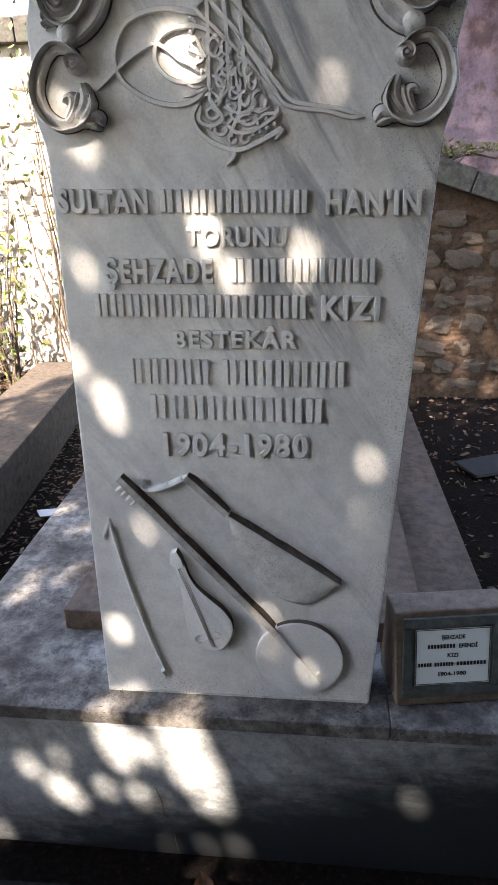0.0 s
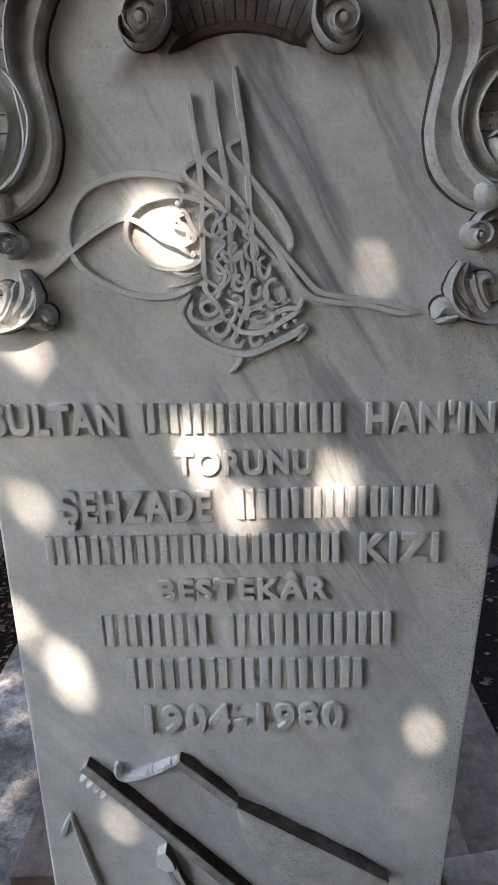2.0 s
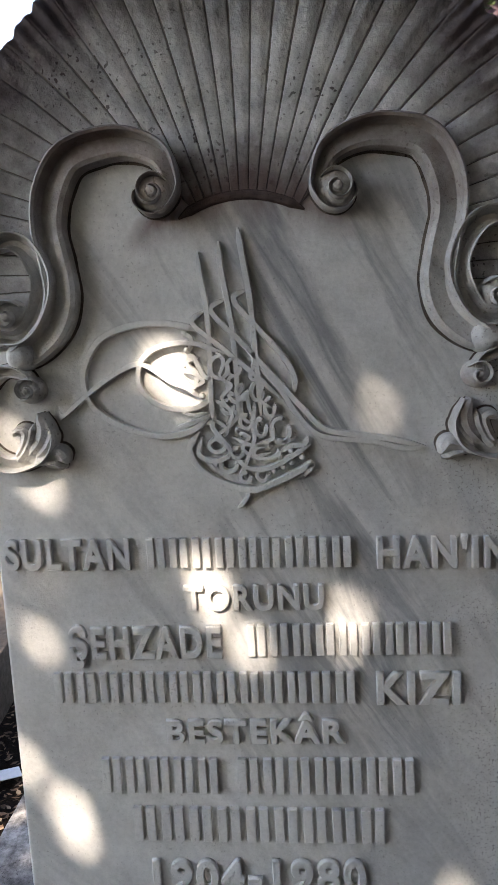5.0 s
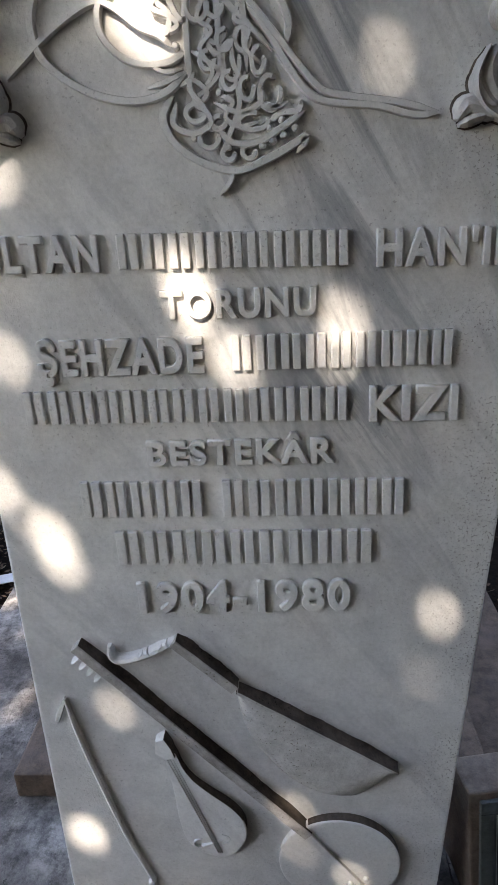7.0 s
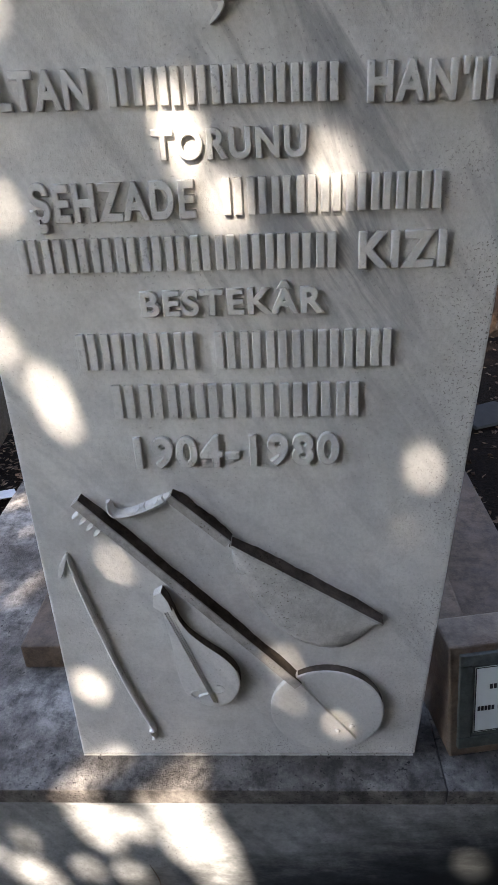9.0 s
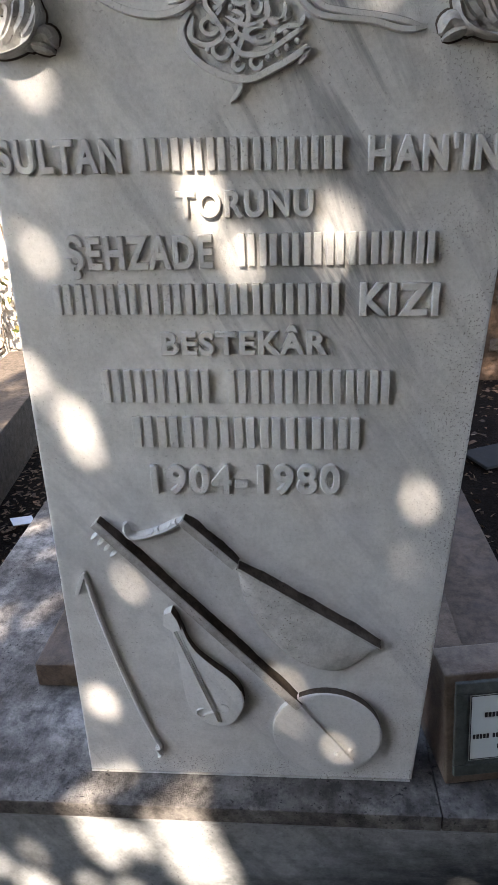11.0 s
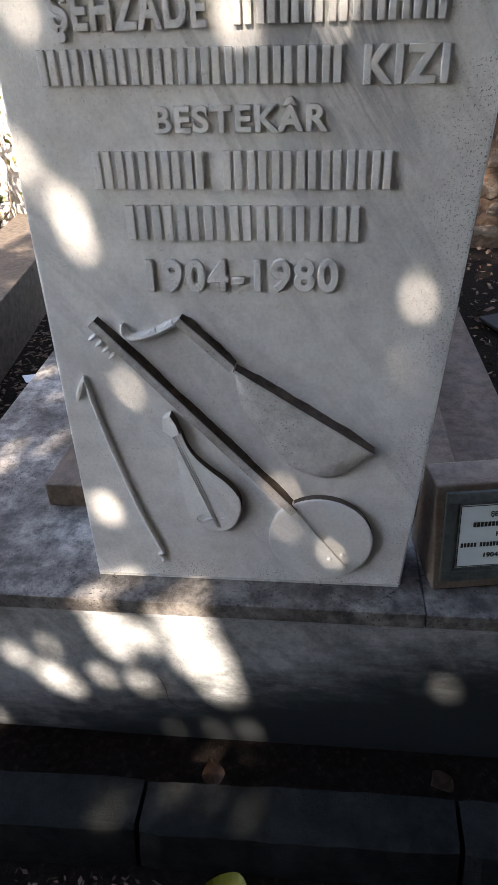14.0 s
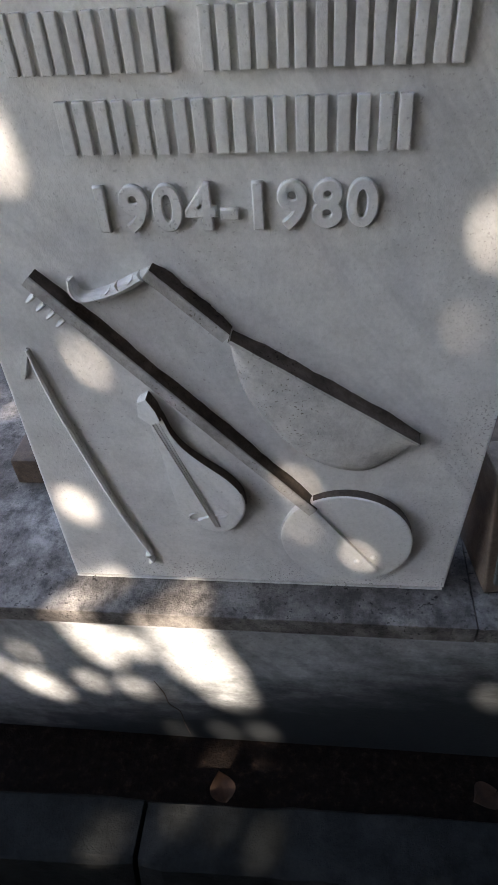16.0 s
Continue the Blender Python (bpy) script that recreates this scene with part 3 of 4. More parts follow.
stroke(0.85, [(-4.6, 8.1), (-7.4, 9.0), (-10.7, 9.4), (-14.1, 9.0), (-16.9, 7.8), (-18.6, 5.6), (-19.3, 3.1), (-18.7, 0.4), (-16.6, -1.7), (-13.3, -3.4), (-9.6, -4.1), (-6.5, -3.5), (-4.2, -1.8)])
stroke(0.75, [(-2.1, 5.3), (-5.0, 6.6), (-7.6, 6.9), (-10.3, 6.4), (-12.1, 4.9), (-12.6, 2.6), (-11.5, 0.6), (-9.3, -0.7), (-6.3, -0.9), (-4.0, 0.0)])
stroke(0.7, [(-22.6, -1.4), (-19.0, 1.4), (-15.7, 3.5), (-12.8, 4.7), (-10.9, 4.1), (-8.7, 2.4), (-6.7, 1.5), (-5.5, 0.5)])
stroke(0.6, [(-8.3, -3.0), (-6.1, -2.5), (-4.2, -1.7)])
stroke(0.75, [(-4.5, 17.1), (-4.4, 14.6), (-3.9, 10.9), (-3.8, 6.6), (-4.0, 0.8), (-3.9, -3.1)])
stroke(0.75, [(-2.0, 18.2), (-1.9, 15.1), (-1.3, 10.8), (-0.9, 6.4), (-0.8, 0.6), (-0.8, -4.7)])
stroke(0.8, [(0.3, 19.6), (0.7, 16.1), (1.3, 11.2), (1.5, 6.2), (1.7, 1.7), (1.8, -2.2)])
stroke(0.7, [(-3.9, 10.6), (-5.6, 9.1), (-2.4, 6.1), (1.3, 2.7), (4.4, -0.4)])
stroke(0.75, [(-1.5, 11.7), (-3.3, 10.3), (0.2, 6.3), (3.9, 1.9), (6.7, -1.5), (9.0, -4.0), (11.5, -4.8), (16.7, -5.7), (21.0, -6.9)])
stroke(0.8, [(1.0, 12.6), (-0.6, 11.4), (2.3, 7.7), (4.7, 4.7), (6.0, 2.1), (5.7, -0.2)])
stroke(0.75, [(1.4, 4.3), (3.9, 1.3), (5.8, -1.8), (7.9, -4.4), (10.1, -5.3), (14.7, -5.9), (18.3, -6.9), (21.0, -6.9)])
stroke(0.9, [(-5.8, -3.8), (-7.0, -5.8), (-5.8, -8.4), (-2.9, -10.3), (0.5, -11.1), (3.9, -10.0), (6.5, -8.8), (7.5, -8.3), (6.6, -9.8)])
stroke(0.6, [(-0.1, -11.1), (-0.6, -12.3), (-1.7, -13.4)])
stroke(0.7, [(-5.5, -4.4), (-5.9, -6.5), (-3.9, -7.4), (-2.1, -6.5), (-2.9, -4.9), (-4.0, -3.3), (-3.5, -1.8)])
stroke(0.65, [(-7.9, 3.6), (-6.1, 1.6), (-5.5, 3.2), (-6.6, 4.3), (-5.9, 5.3), (-4.6, 2.8), (-3.2, 2.7)])
stroke(0.6, [(-7.1, 8.2), (-5.9, 7.3), (-6.5, 5.5)])
stroke(0.65, [(0.4, -2.1), (0.9, -4.8), (-0.4, -8.0), (-1.1, -9.5)])
stroke(0.65, [(-1.8, -4.6), (0.8, -5.7), (3.0, -4.9), (3.0, -2.9)])
stroke(0.7, [(-1.6, -6.8), (-0.1, -8.4), (2.6, -8.5), (5.4, -7.1), (7.5, -5.9)])
stroke(0.65, [(3.7, -6.8), (5.1, -6.0), (6.7, -5.9), (7.2, -4.9)])
stroke(0.6, [(-3.8, 0.1), (-2.2, -0.9), (-1.0, -2.0), (-2.3, -3.4), (-3.7, -4.5), (-2.2, -5.6)])
stroke(0.6, [(-2.4, 1.3), (-1.2, -0.4), (0.2, 0.5), (0.5, -1.4), (1.6, -3.5)])
ring(-1.1, 3.7, 0.8, 1.0)
ring(-0.3, 0.7, 0.7, 0.9)
ring(-2.1, -0.9, 0.7, 0.8)
ring(1.5, 0.7, 0.7, 1.0)
ring(2.9, -1.2, 0.6, 1.1)
ring(-0.0, -2.8, 0.7, 0.8)
ring(1.7, -3.6, 0.7, 1.0)
ring(-3.6, -5.5, 1.0, 0.8)
ring(-1.3, -6.5, 0.7, 0.6)
stroke(0.6, [(-5.1, 5.1), (-6.6, 4.7), (-7.1, 3.8), (-5.6, 3.1), (-4.8, 2.2), (-6.3, 1.6)])
stroke(0.55, [(-3.4, 5.9), (-2.2, 4.5), (-2.8, 2.7), (-1.5, 1.6), (-2.7, 0.1), (-1.6, -1.9), (-2.7, -3.5)])
stroke(0.55, [(0.9, 6.2), (1.4, 4.3), (0.8, 2.4), (2.2, 1.7), (1.8, -0.2), (3.4, -1.6)])
stroke(0.6, [(-5.1, -3.0), (-3.6, -2.6), (-2.3, -3.7), (-3.2, -4.8)])
stroke(0.6, [(-1.4, -3.9), (0.2, -4.7), (-0.6, -6.0), (0.7, -7.0), (2.7, -6.7)])
stroke(0.55, [(2.8, -4.8), (4.5, -5.4), (5.8, -5.0)])
stroke(0.5, [(-8.2, -0.9), (-6.3, -1.7), (-4.6, -1.5)])
dot(-6.6, 7.9)
dot(-6.5, 6.1)
dot(-5.1, 0.5)
dot(5.1, -6.6)
dot(3.8, -7.3)
ring(-2.8, 3.8, 1.1, 1.3)
ring(-1.1, 1.6, 0.9, 1.1)
ring(0.3, -1.1, 0.8, 1.7)
ring(4.0, -4.1, 1.1, 1.5)
ring(2.2, -6.6, 1.5, 0.8)
ring(-0.5, -9.5, 0.6, 0.6)
ring(1.6, -9.4, 0.65, 0.65)
ring(-2.4, -7.9, 1.0, 0.9)
dot(-4.0, -7.8)
dot(3.0, -8.9)
dot(4.1, -8.5)
dot(5.2, -8.0)
dot(6.4, -7.4)
dot(-1.1, -3.8)
dot(1.0, -4.0)


# ---- scrolls on both shoulders: (distance from the axis, height over 1.60, width), in centimetres ----
MAIN = [(-11.9, 34.2, 0.5), (-12.1, 32.7, 0.7), (-10.9, 31.6, 0.8), (-9.3, 31.9, 1.0), (-8.2, 33.4, 1.3), (-8.2, 34.9, 1.7), (-9.5, 37.6, 2.5), (-12.8, 39.1, 2.9), (-16.4, 39.1, 3.2), (-20.0, 37.9, 3.3), (-22.1, 34.5, 3.5), (-22.7, 30.6, 3.3), (-22.0, 26.7, 3.2), (-21.6, 22.7, 3.3), (-22.9, 19.1, 3.3), (-26.1, 16.4, 2.8), (-28.4, 16.0, 1.2)]
UPPER_C = [(-29.8, 28.4, 1.1), (-27.3, 29.4, 2.0), (-25.0, 28.2, 2.5), (-23.5, 24.7, 2.4), (-24.5, 21.0, 2.3), (-26.5, 18.7, 2.0), (-28.9, 18.6, 1.5), (-30.3, 20.0, 1.0), (-30.1, 22.0, 0.8), (-28.6, 22.8, 0.6)]
LOWER_C = [(-25.5, 11.9, 1.1), (-26.9, 14.0, 1.5), (-29.7, 14.5, 1.7), (-32.0, 12.2, 1.9), (-33.1, 8.6, 1.9), (-32.0, 5.2, 1.9), (-29.2, 3.3, 2.1), (-25.5, 4.2, 1.9), (-24.2, 6.5, 1.7), (-24.9, 9.4, 1.0)]


def placed(d, h, side):
    z = 1.6 + h / 100
    return axis_x(z) + (d if side < 0 else -d) / 100, z - side * 0.002 - (0.012 if side > 0 else 0) * 0.5


def band(name, pts, profile, height, side, label=""):
    path = []
    for d, h, w in smooth_path(pts, 7):
        x, z = placed(d, h, side)
        path.append((x, z, (w if side < 0 else -w) / 200))
    ob = part(name, done(swept(bmesh.new(), path, profile, height, 0.5)), M_SCROLL, stone, label, True)
    # ragged bed just wider than the band: grime with contact shade in its colour
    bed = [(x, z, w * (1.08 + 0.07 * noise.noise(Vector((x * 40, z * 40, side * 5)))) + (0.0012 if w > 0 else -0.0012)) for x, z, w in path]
    part("dark_edge_line", done(swept(bmesh.new(), bed, [(-1, -0.5), (-1, 0.25), (-0.9, 0.7), (-0.7, 1), (0.7, 1), (0.9, 0.7), (1, 0.25), (1, -0.5)], 0.0026, 0.5)), M_GRIME_SHADE, ob, "brown grime and painted contact shade along the scroll")


def knob(d, h, r, height, side):
    x, z = placed(d, h, side)
    part("knob", done(knob_into(bmesh.new(), x, z, r, height)), M_SCROLL, stone, "", True)


def volute(d, h, r, height, side):
    """The rolled end of a scroll: a drum with a spiral lip that winds in to a small eye."""
    x, z = placed(d, h, side)
    drum = part("volute", done(knob_into(bmesh.new(), x, z, r, height * 0.78)), M_SCROLL, stone, "", True)
    turn = []
    for k in range(40):
        a = k / 39 * 2.6 * math.pi
        q = r * (0.92 - 0.72 * k / 39)
        turn.append((x - side * q * math.cos(a + 0.6), z + q * math.sin(a + 0.6), r * (0.13 - 0.04 * k / 39)))
    part("spiral_lip", done(swept(bmesh.new(), turn, ROUND, height, 0.6)), M_SCROLL, drum, "", True)
    part("eye", done(knob_into(bmesh.new(), x, z, r * 0.34, height * 0.98)), M_SCROLL, drum, "", True)


for side in (-1, 1):
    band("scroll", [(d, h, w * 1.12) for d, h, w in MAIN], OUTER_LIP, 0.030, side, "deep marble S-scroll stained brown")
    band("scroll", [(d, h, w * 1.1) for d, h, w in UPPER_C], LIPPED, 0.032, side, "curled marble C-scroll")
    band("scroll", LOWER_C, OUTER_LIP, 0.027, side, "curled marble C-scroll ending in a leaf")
    volute(-10.3, 33.6, 0.0225, 0.032, side)
    volute(-27.9, 20.9, 0.0210, 0.036, side)
    knob(-26.9, 16.2, 0.0175, 0.030, side)
    volute(-26.2, 12.2, 0.0165, 0.033, side)
    # acanthus leaf inside the lower scroll
    for pts in (
            [(-25.5, 9.4, 1.2), (-24.9, 7.6, 2.2), (-25.4, 5.8, 2.4), (-27.1, 4.0, 1.6)],
            [(-26.1, 8.1, 1.0), (-26.4, 6.5, 1.6), (-27.3, 4.7, 1.8), (-28.5, 3.5, 1.4)],
            [(-28.8, 6.8, 0.9), (-27.8, 7.5, 1.5), (-27.0, 7.0, 1.8), (-27.5, 5.4, 1.7), (-28.5, 4.0, 1.2)],
            [(-24.1, 7.6, 0.7), (-23.9, 6.4, 1.5), (-24.9, 4.8, 1.7), (-26.1, 3.9, 1.0)],
            [(-26.4, 3.2, 1.4), (-24.7, 3.9, 2.0), (-23.1, 4.3, 2.4), (-22.2, 3.1, 1.0)],
            [(-25.3, 3.4, 1.0), (-23.7, 3.1, 1.4), (-22.5, 2.6, 0.8)]):
        band("acanthus_lobe", pts, ROUND, 0.022, side)

# ---- fluted shell crest ----
def shell():
    """A fan of flutes that rises from between the scrolls and flares forward to a ragged rim."""
    bm = bmesh.new()
    flutes, per, k = 42, 20, 24
    n = flutes * per
    ox, oz = 0.008, 1.80
    rows = []
    for i in range(n + 1):
        a = math.pi * (1.0 - i / n) + 0.012 * noise.noise(Vector((i / per * 0.9, 4, 0)))
        ca, sa = math.cos(a), math.sin(a)
        dx, dz = ox - CREST[0], oz - CREST[1]
        k2 = (CREST_X / CREST_Z) ** 2
        aq, bq = ca * ca + k2 * sa * sa, dx * ca + k2 * dz * sa
        far = (-bq + math.sqrt(max(0.0, bq * bq - aq * (dx * dx + k2 * dz * dz - CREST_X ** 2)))) / aq
        off = abs(math.degrees(a) - 90)
        s = min(1.0, max(0.0, (off - (24 if ca < 0 else 29)) / 11))
        near = 0.134 + 0.116 * s * s * (3 - 2 * s)
        phase = i / per
        u = abs(phase % 1.0 - 0.5) * 2
        far += 0.004 * noise.noise(Vector((i * 0.08, 0, 5))) + 0.0016 * noise.noise(Vector((i * 0.17, 0, 9))) + 0.0025 * noise.noise(Vector((i * 0.05, 3, 9)))
        col = []
        for j in range(k + 1):
            t = j / k
            r = near + (far - near) * t
            groove = -max(0.0, (u - 0.88) / 0.12) * 0.0030 * (1 - 0.7 * t ** 3) * (0.7 + 0.3 * noise.noise(Vector((i // per, j * 0.3, 2))))
            swell = 0.0012 * math.cos(math.pi * u) * t
            bulge = 0.003 + 0.034 * ((r - 0.134) / 0.30) ** 2
            rough = (0.004 * noise.noise(Vector((i * 0.15, j * 0.45, 1))) + 0.003 * (0.6 + 1.3 * noise.noise(Vector((phase * 0.45, 7, 0)))) * math.cos(4 * math.pi * phase)) * max(0.0, (t - 0.6) / 0.4) ** 2
            bend = 0.34 * (r / 0.43) ** 2 * ca * abs(ca) * (0.5 + 0.5 * sa)
            col.append(bm.verts.new((ox + r * math.cos(a - bend), -(bulge + groove + swell + rough), oz + r * math.sin(a - bend))))
        last = col[-1].co
        col.append(bm.verts.new((ox + (last.x - ox) * 1.012, last.y + 0.012, oz + (last.z - oz) * 1.012)))
        col.append(bm.verts.new((last.x, 0.05, last.z)))
        rows.append([bm.verts.new((col[0].co.x, 0.004, col[0].co.z))] + col)
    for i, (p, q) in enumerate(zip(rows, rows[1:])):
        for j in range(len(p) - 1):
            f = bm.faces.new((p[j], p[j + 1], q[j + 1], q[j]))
            # narrow groove faces carry the painted crease shade and grime
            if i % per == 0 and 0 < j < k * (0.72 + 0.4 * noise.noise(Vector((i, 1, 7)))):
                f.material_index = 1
    return done(bm)


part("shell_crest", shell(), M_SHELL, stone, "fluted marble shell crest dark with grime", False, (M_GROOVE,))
# added dark strip: shade of the hollow below the shell, painted with its stain
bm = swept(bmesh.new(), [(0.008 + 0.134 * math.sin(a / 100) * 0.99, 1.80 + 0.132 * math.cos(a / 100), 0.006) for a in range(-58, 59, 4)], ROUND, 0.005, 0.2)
part("shell_root", done(bm), M_ROOT, stone, "thin strip under the shell, painted dark for stain and the hollow's shade")

part("crack", done(swept(bmesh.new(), [(x, z, 0.0011) for x, z in smooth_path([(-0.235, 0.2154), (-0.2225, 0.1699), (-0.219, 0.1316), (-0.2012, 0.1041), (-0.1983, 0.0534), (-0.1912, 0.0015)], 4)], ROUND, 0.0008, 0.3, -0.0565)), M_GRIME_SHADE, grave, "dark hairline crack")

# ---- musical instruments in relief on the foot of the stone ----
def beam(x0, z0, x1, z1, w0, w1, height, mat=None, name="neck", parent=None, y=0.0):
    bm = bmesh.new()
    path = [(x0 + (x1 - x0) * k / 6, z0 + (z1 - z0) * k / 6, (w0 + (w1 - w0) * k / 6) / 2) for k in range(7)]
    swept(bm, path, [(-1, -0.3), (-1, 0.92), (-0.9, 1), (0.9, 1), (1, 0.92), (1, -0.3)], height, 1.0, y)
    return part(name, done(bm), mat or M_RELIEF, parent)


def tilted(outline, low, high, way):
    """A raised body whose flat front leans: it stands low above the face on one side and high towards way; its upper flanks hold grime."""
    bm = bmesh.new()
    run = [p[0] * way[0] + p[1] * way[1] for p in outline]
    a, b = min(run), max(run)

    def rise(x, z):
        return low + (high - low) * (x * way[0] + z * way[1] - a) / (b - a)

    mid = (sum(p[0] for p in outline) / len(outline), sum(p[1] for p in outline) / len(outline))
    rows = [[bm.verts.new((x, 0.003, z)) for x, z in outline]]
    for shrink, share in ((1.0, 0.86), (0.985, 0.97), (0.955, 1.0), (0.5, 1.0), (0.05, 1.0)):
        row = []
        for x, z in outline:
            px, pz = mid[0] + (x - mid[0]) * shrink, mid[1] + (z - mid[1]) * shrink
            row.append(bm.verts.new((px, -rise(px, pz) * share - 0.0004 * noise.noise(Vector((px * 60, pz * 60, 0))), pz)))
        rows.append(row)
    for k, (p, q) in enumerate(zip(rows, rows[1:])):
        for j in range(len(p)):
            bm.faces.new((p[j], p[(j + 1) % len(p)], q[(j + 1) % len(p)], q[j]))
    bm.faces.new(rows[-1])
    done(bm)
    bm.normal_update()
    for f in bm.faces:
        if f.normal.y > -0.4 and f.normal.x * 0.7 + f.normal.z * 0.7 > 0.25:
            f.material_index = 1
    return bm, rise


def ridge(name, x0, z0, x1, z1, w0, w1, height, parent):
    """A tall square-edged bar in relief, its upward flank dark with settled grime, and a ragged dark strip on the face
    above it.
    """
    bm = bmesh.new()
    n = 16
    path = [(x0 + (x1 - x0) * k / n + 0.0006 * noise.noise(Vector((k * 0.8, 0, x0 * 9))), z0 + (z1 - z0) * k / n + 0.0006 * noise.noise(Vector((k * 0.8, 5, x0 * 9))), (w0 + (w1 - w0) * k / n) / 2) for k in range(n + 1)]
    swept(bm, path, [(-1, -0.3), (-1, 0.4), (-1, 0.9), (-0.85, 1), (0.85, 1), (1, 0.9), (1, -0.3)], height, 1.0)
    done(bm)
    bm.normal_update()
    for f in bm.faces:
        if f.normal.y > -0.4 and f.normal.x + f.normal.z > 0.4:
            f.material_index = 1
    ob = part(name, bm, M_NECK, parent, "", False, (M_GRIME_SHADE,))
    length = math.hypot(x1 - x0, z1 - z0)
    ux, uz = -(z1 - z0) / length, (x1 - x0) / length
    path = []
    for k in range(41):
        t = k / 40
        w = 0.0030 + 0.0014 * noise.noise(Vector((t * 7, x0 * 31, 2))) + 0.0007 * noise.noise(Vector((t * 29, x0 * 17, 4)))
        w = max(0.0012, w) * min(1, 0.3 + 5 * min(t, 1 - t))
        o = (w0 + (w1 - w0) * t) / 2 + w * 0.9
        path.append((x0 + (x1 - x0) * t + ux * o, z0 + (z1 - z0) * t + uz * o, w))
    part("dark_edge_line", done(swept(bmesh.new(), path, [(-1, -0.1), (-0.9, 0.08), (-0.2, 0.2), (0.5, 0.5), (1, 1), (1, -0.1)], 0.007, 1.0)), M_GRIME_SHADE, ob, "ragged dark strip above the bar")
    return ob


# long-necked lute with a round body
bm, rise = tilted([(0.104 + 0.0955 * math.cos(a * math.pi / 36), 0.566 + 0.0985 * math.sin(a * math.pi / 36)) for a in range(72)], 0.004, 0.017, (0.64, 0.77))
long_lute = part("long_necked_lute", bm, M_RELIEF, stone, "long-necked lute with a round body in relief", False, (M_GRIME_SHADE,))
ridge("neck", -0.258, 0.994, 0.056, 0.633, 0.015, 0.016, 0.018, long_lute)
beam(0.056, 0.632, 0.150, 0.505, 0.012, 0.008, 0.0165, parent=long_lute, name="fingerboard")
for k in range(4):
    x, z = -0.264 + 0.66 * (0.018 + 0.014 * k) - 0.75 * 0.010, 0.990 - 0.75 * (0.018 + 0.014 * k) - 0.66 * 0.010
    part("peg", done(swept(bmesh.new(), [(x + 0.003 - 0.0022 * j, z + 0.002 - 0.0016 * j, 0.0036) for j in range(6)], ROUND, 0.015, 0.7)), M_RELIEF, long_lute)
for x, z in ((0.122, 0.520), (0.146, 0.533)):
    part("bridge_foot", done(knob_into(bmesh.new(), x, z, 0.0055, rise(x, z) + 0.005)), M_RELIEF, long_lute)

# short lute seen from its side, with a bent pegbox: the belly swells up to a long straight ridge
TIP, TOP = (0.187, 0.764), (-0.039, 0.915)
low_edge = smooth_path([TOP, (-0.036, 0.885), (-0.031, 0.855), (-0.022, 0.826), (-0.006, 0.795), (0.014, 0.766), (0.039, 0.739), (0.068, 0.719), (0.100, 0.708), (0.130, 0.709), (0.158, 0.728), (0.176, 0.748), TIP], 4)
bm = bmesh.new()
m = len(low_edge) - 1
rows = []
for i, p in enumerate(low_edge):
    s = i / m
    r = (TOP[0] + (TIP[0] - TOP[0]) * s, TOP[1] + (TIP[1] - TOP[1]) * s)
    row = [bm.verts.new((p[0], 0.003, p[1]))]
    for k in range(13):
        t = k / 12
        h = 0.0065 + 0.0130 * (1 - (1 - t) ** 2.3) + 0.0007 * noise.noise(Vector((s * 26, t * 9, 0)))
        row.append(bm.verts.new((p[0] + (r[0] - p[0]) * t, -h, p[1] + (r[1] - p[1]) * t)))
    row.append(bm.verts.new((r[0], 0.003, r[1])))
    rows.append(row)
for i, (p, q) in enumerate(zip(rows, rows[1:])):
    for j in range(len(p) - 1):
        f = bm.faces.new((p[j], p[j + 1], q[j + 1], q[j]))
        f.material_index = 1 if j == len(p) - 2 else 0
        f.smooth = j < len(p) - 3
side_lute = part("short_lute", done(bm), M_BELLY, stone, "round-bellied lute seen from its side in relief", False, (M_GRIME_SHADE,))
ridge("neck", -0.121, 0.999, -0.041, 0.918, 0.013, 0.014, 0.018, side_lute)
ridge("soundboard_edge", -0.037, 0.9165, 0.190, 0.7645, 0.005, 0.004, 0.0205, side_lute)
bm = swept(bmesh.new(), [(x, z, w) for x, z, w in smooth_path([(-0.212, 0.990, 0.005), (-0.209, 0.973, 0.006), (-0.195, 0.967, 0.0065), (-0.160, 0.976, 0.007), (-0.119, 0.996, 0.008)])], ROUND, 0.016, 0.6)
pegbox = part("pegbox", done(bm), M_RELIEF, side_lute, "bent pegbox with carved pegs")
for k in range(5):
    part("peg", done(swept(bmesh.new(), [(-0.188 + 0.014 * k + 0.0016 * j, 0.966 + 0.0062 * k + 0.0016 * j * (1 if k % 2 else -1) + (0 if k % 2 else 0.006), 0.0017) for j in range(6)], ROUND, 0.0180, 0.6)), M_RELIEF, pegbox)

# small pear-shaped fiddle
pear = [(-0.154, 0.784), (-0.149, 0.740), (-0.146, 0.699), (-0.144, 0.654), (-0.137, 0.613), (-0.119, 0.589), (-0.095, 0.577), (-0.069, 0.581), (-0.050, 0.604), (-0.039, 0.635),
        (-0.043, 0.667), (-0.062, 0.695), (-0.091, 0.721), (-0.115, 0.746), (-0.129, 0.772), (-0.137, 0.800), (-0.146, 0.804)]
bm, rise = tilted([tuple(q) for q in smooth_path(pear + pear[:1], 4)][:-1], 0.004, 0.017, (0.92, 0.4))
fiddle = part("pear_fiddle", bm, M_RELIEF, stone, "small pear-shaped fiddle in relief", False, (M_GRIME_SHADE,))
head, _ = tilted([(-0.168, 0.797), (-0.164, 0.824), (-0.150, 0.833), (-0.141, 0.815), (-0.137, 0.796), (-0.152, 0.786)], 0.010, 0.020, (0.9, 0.4))
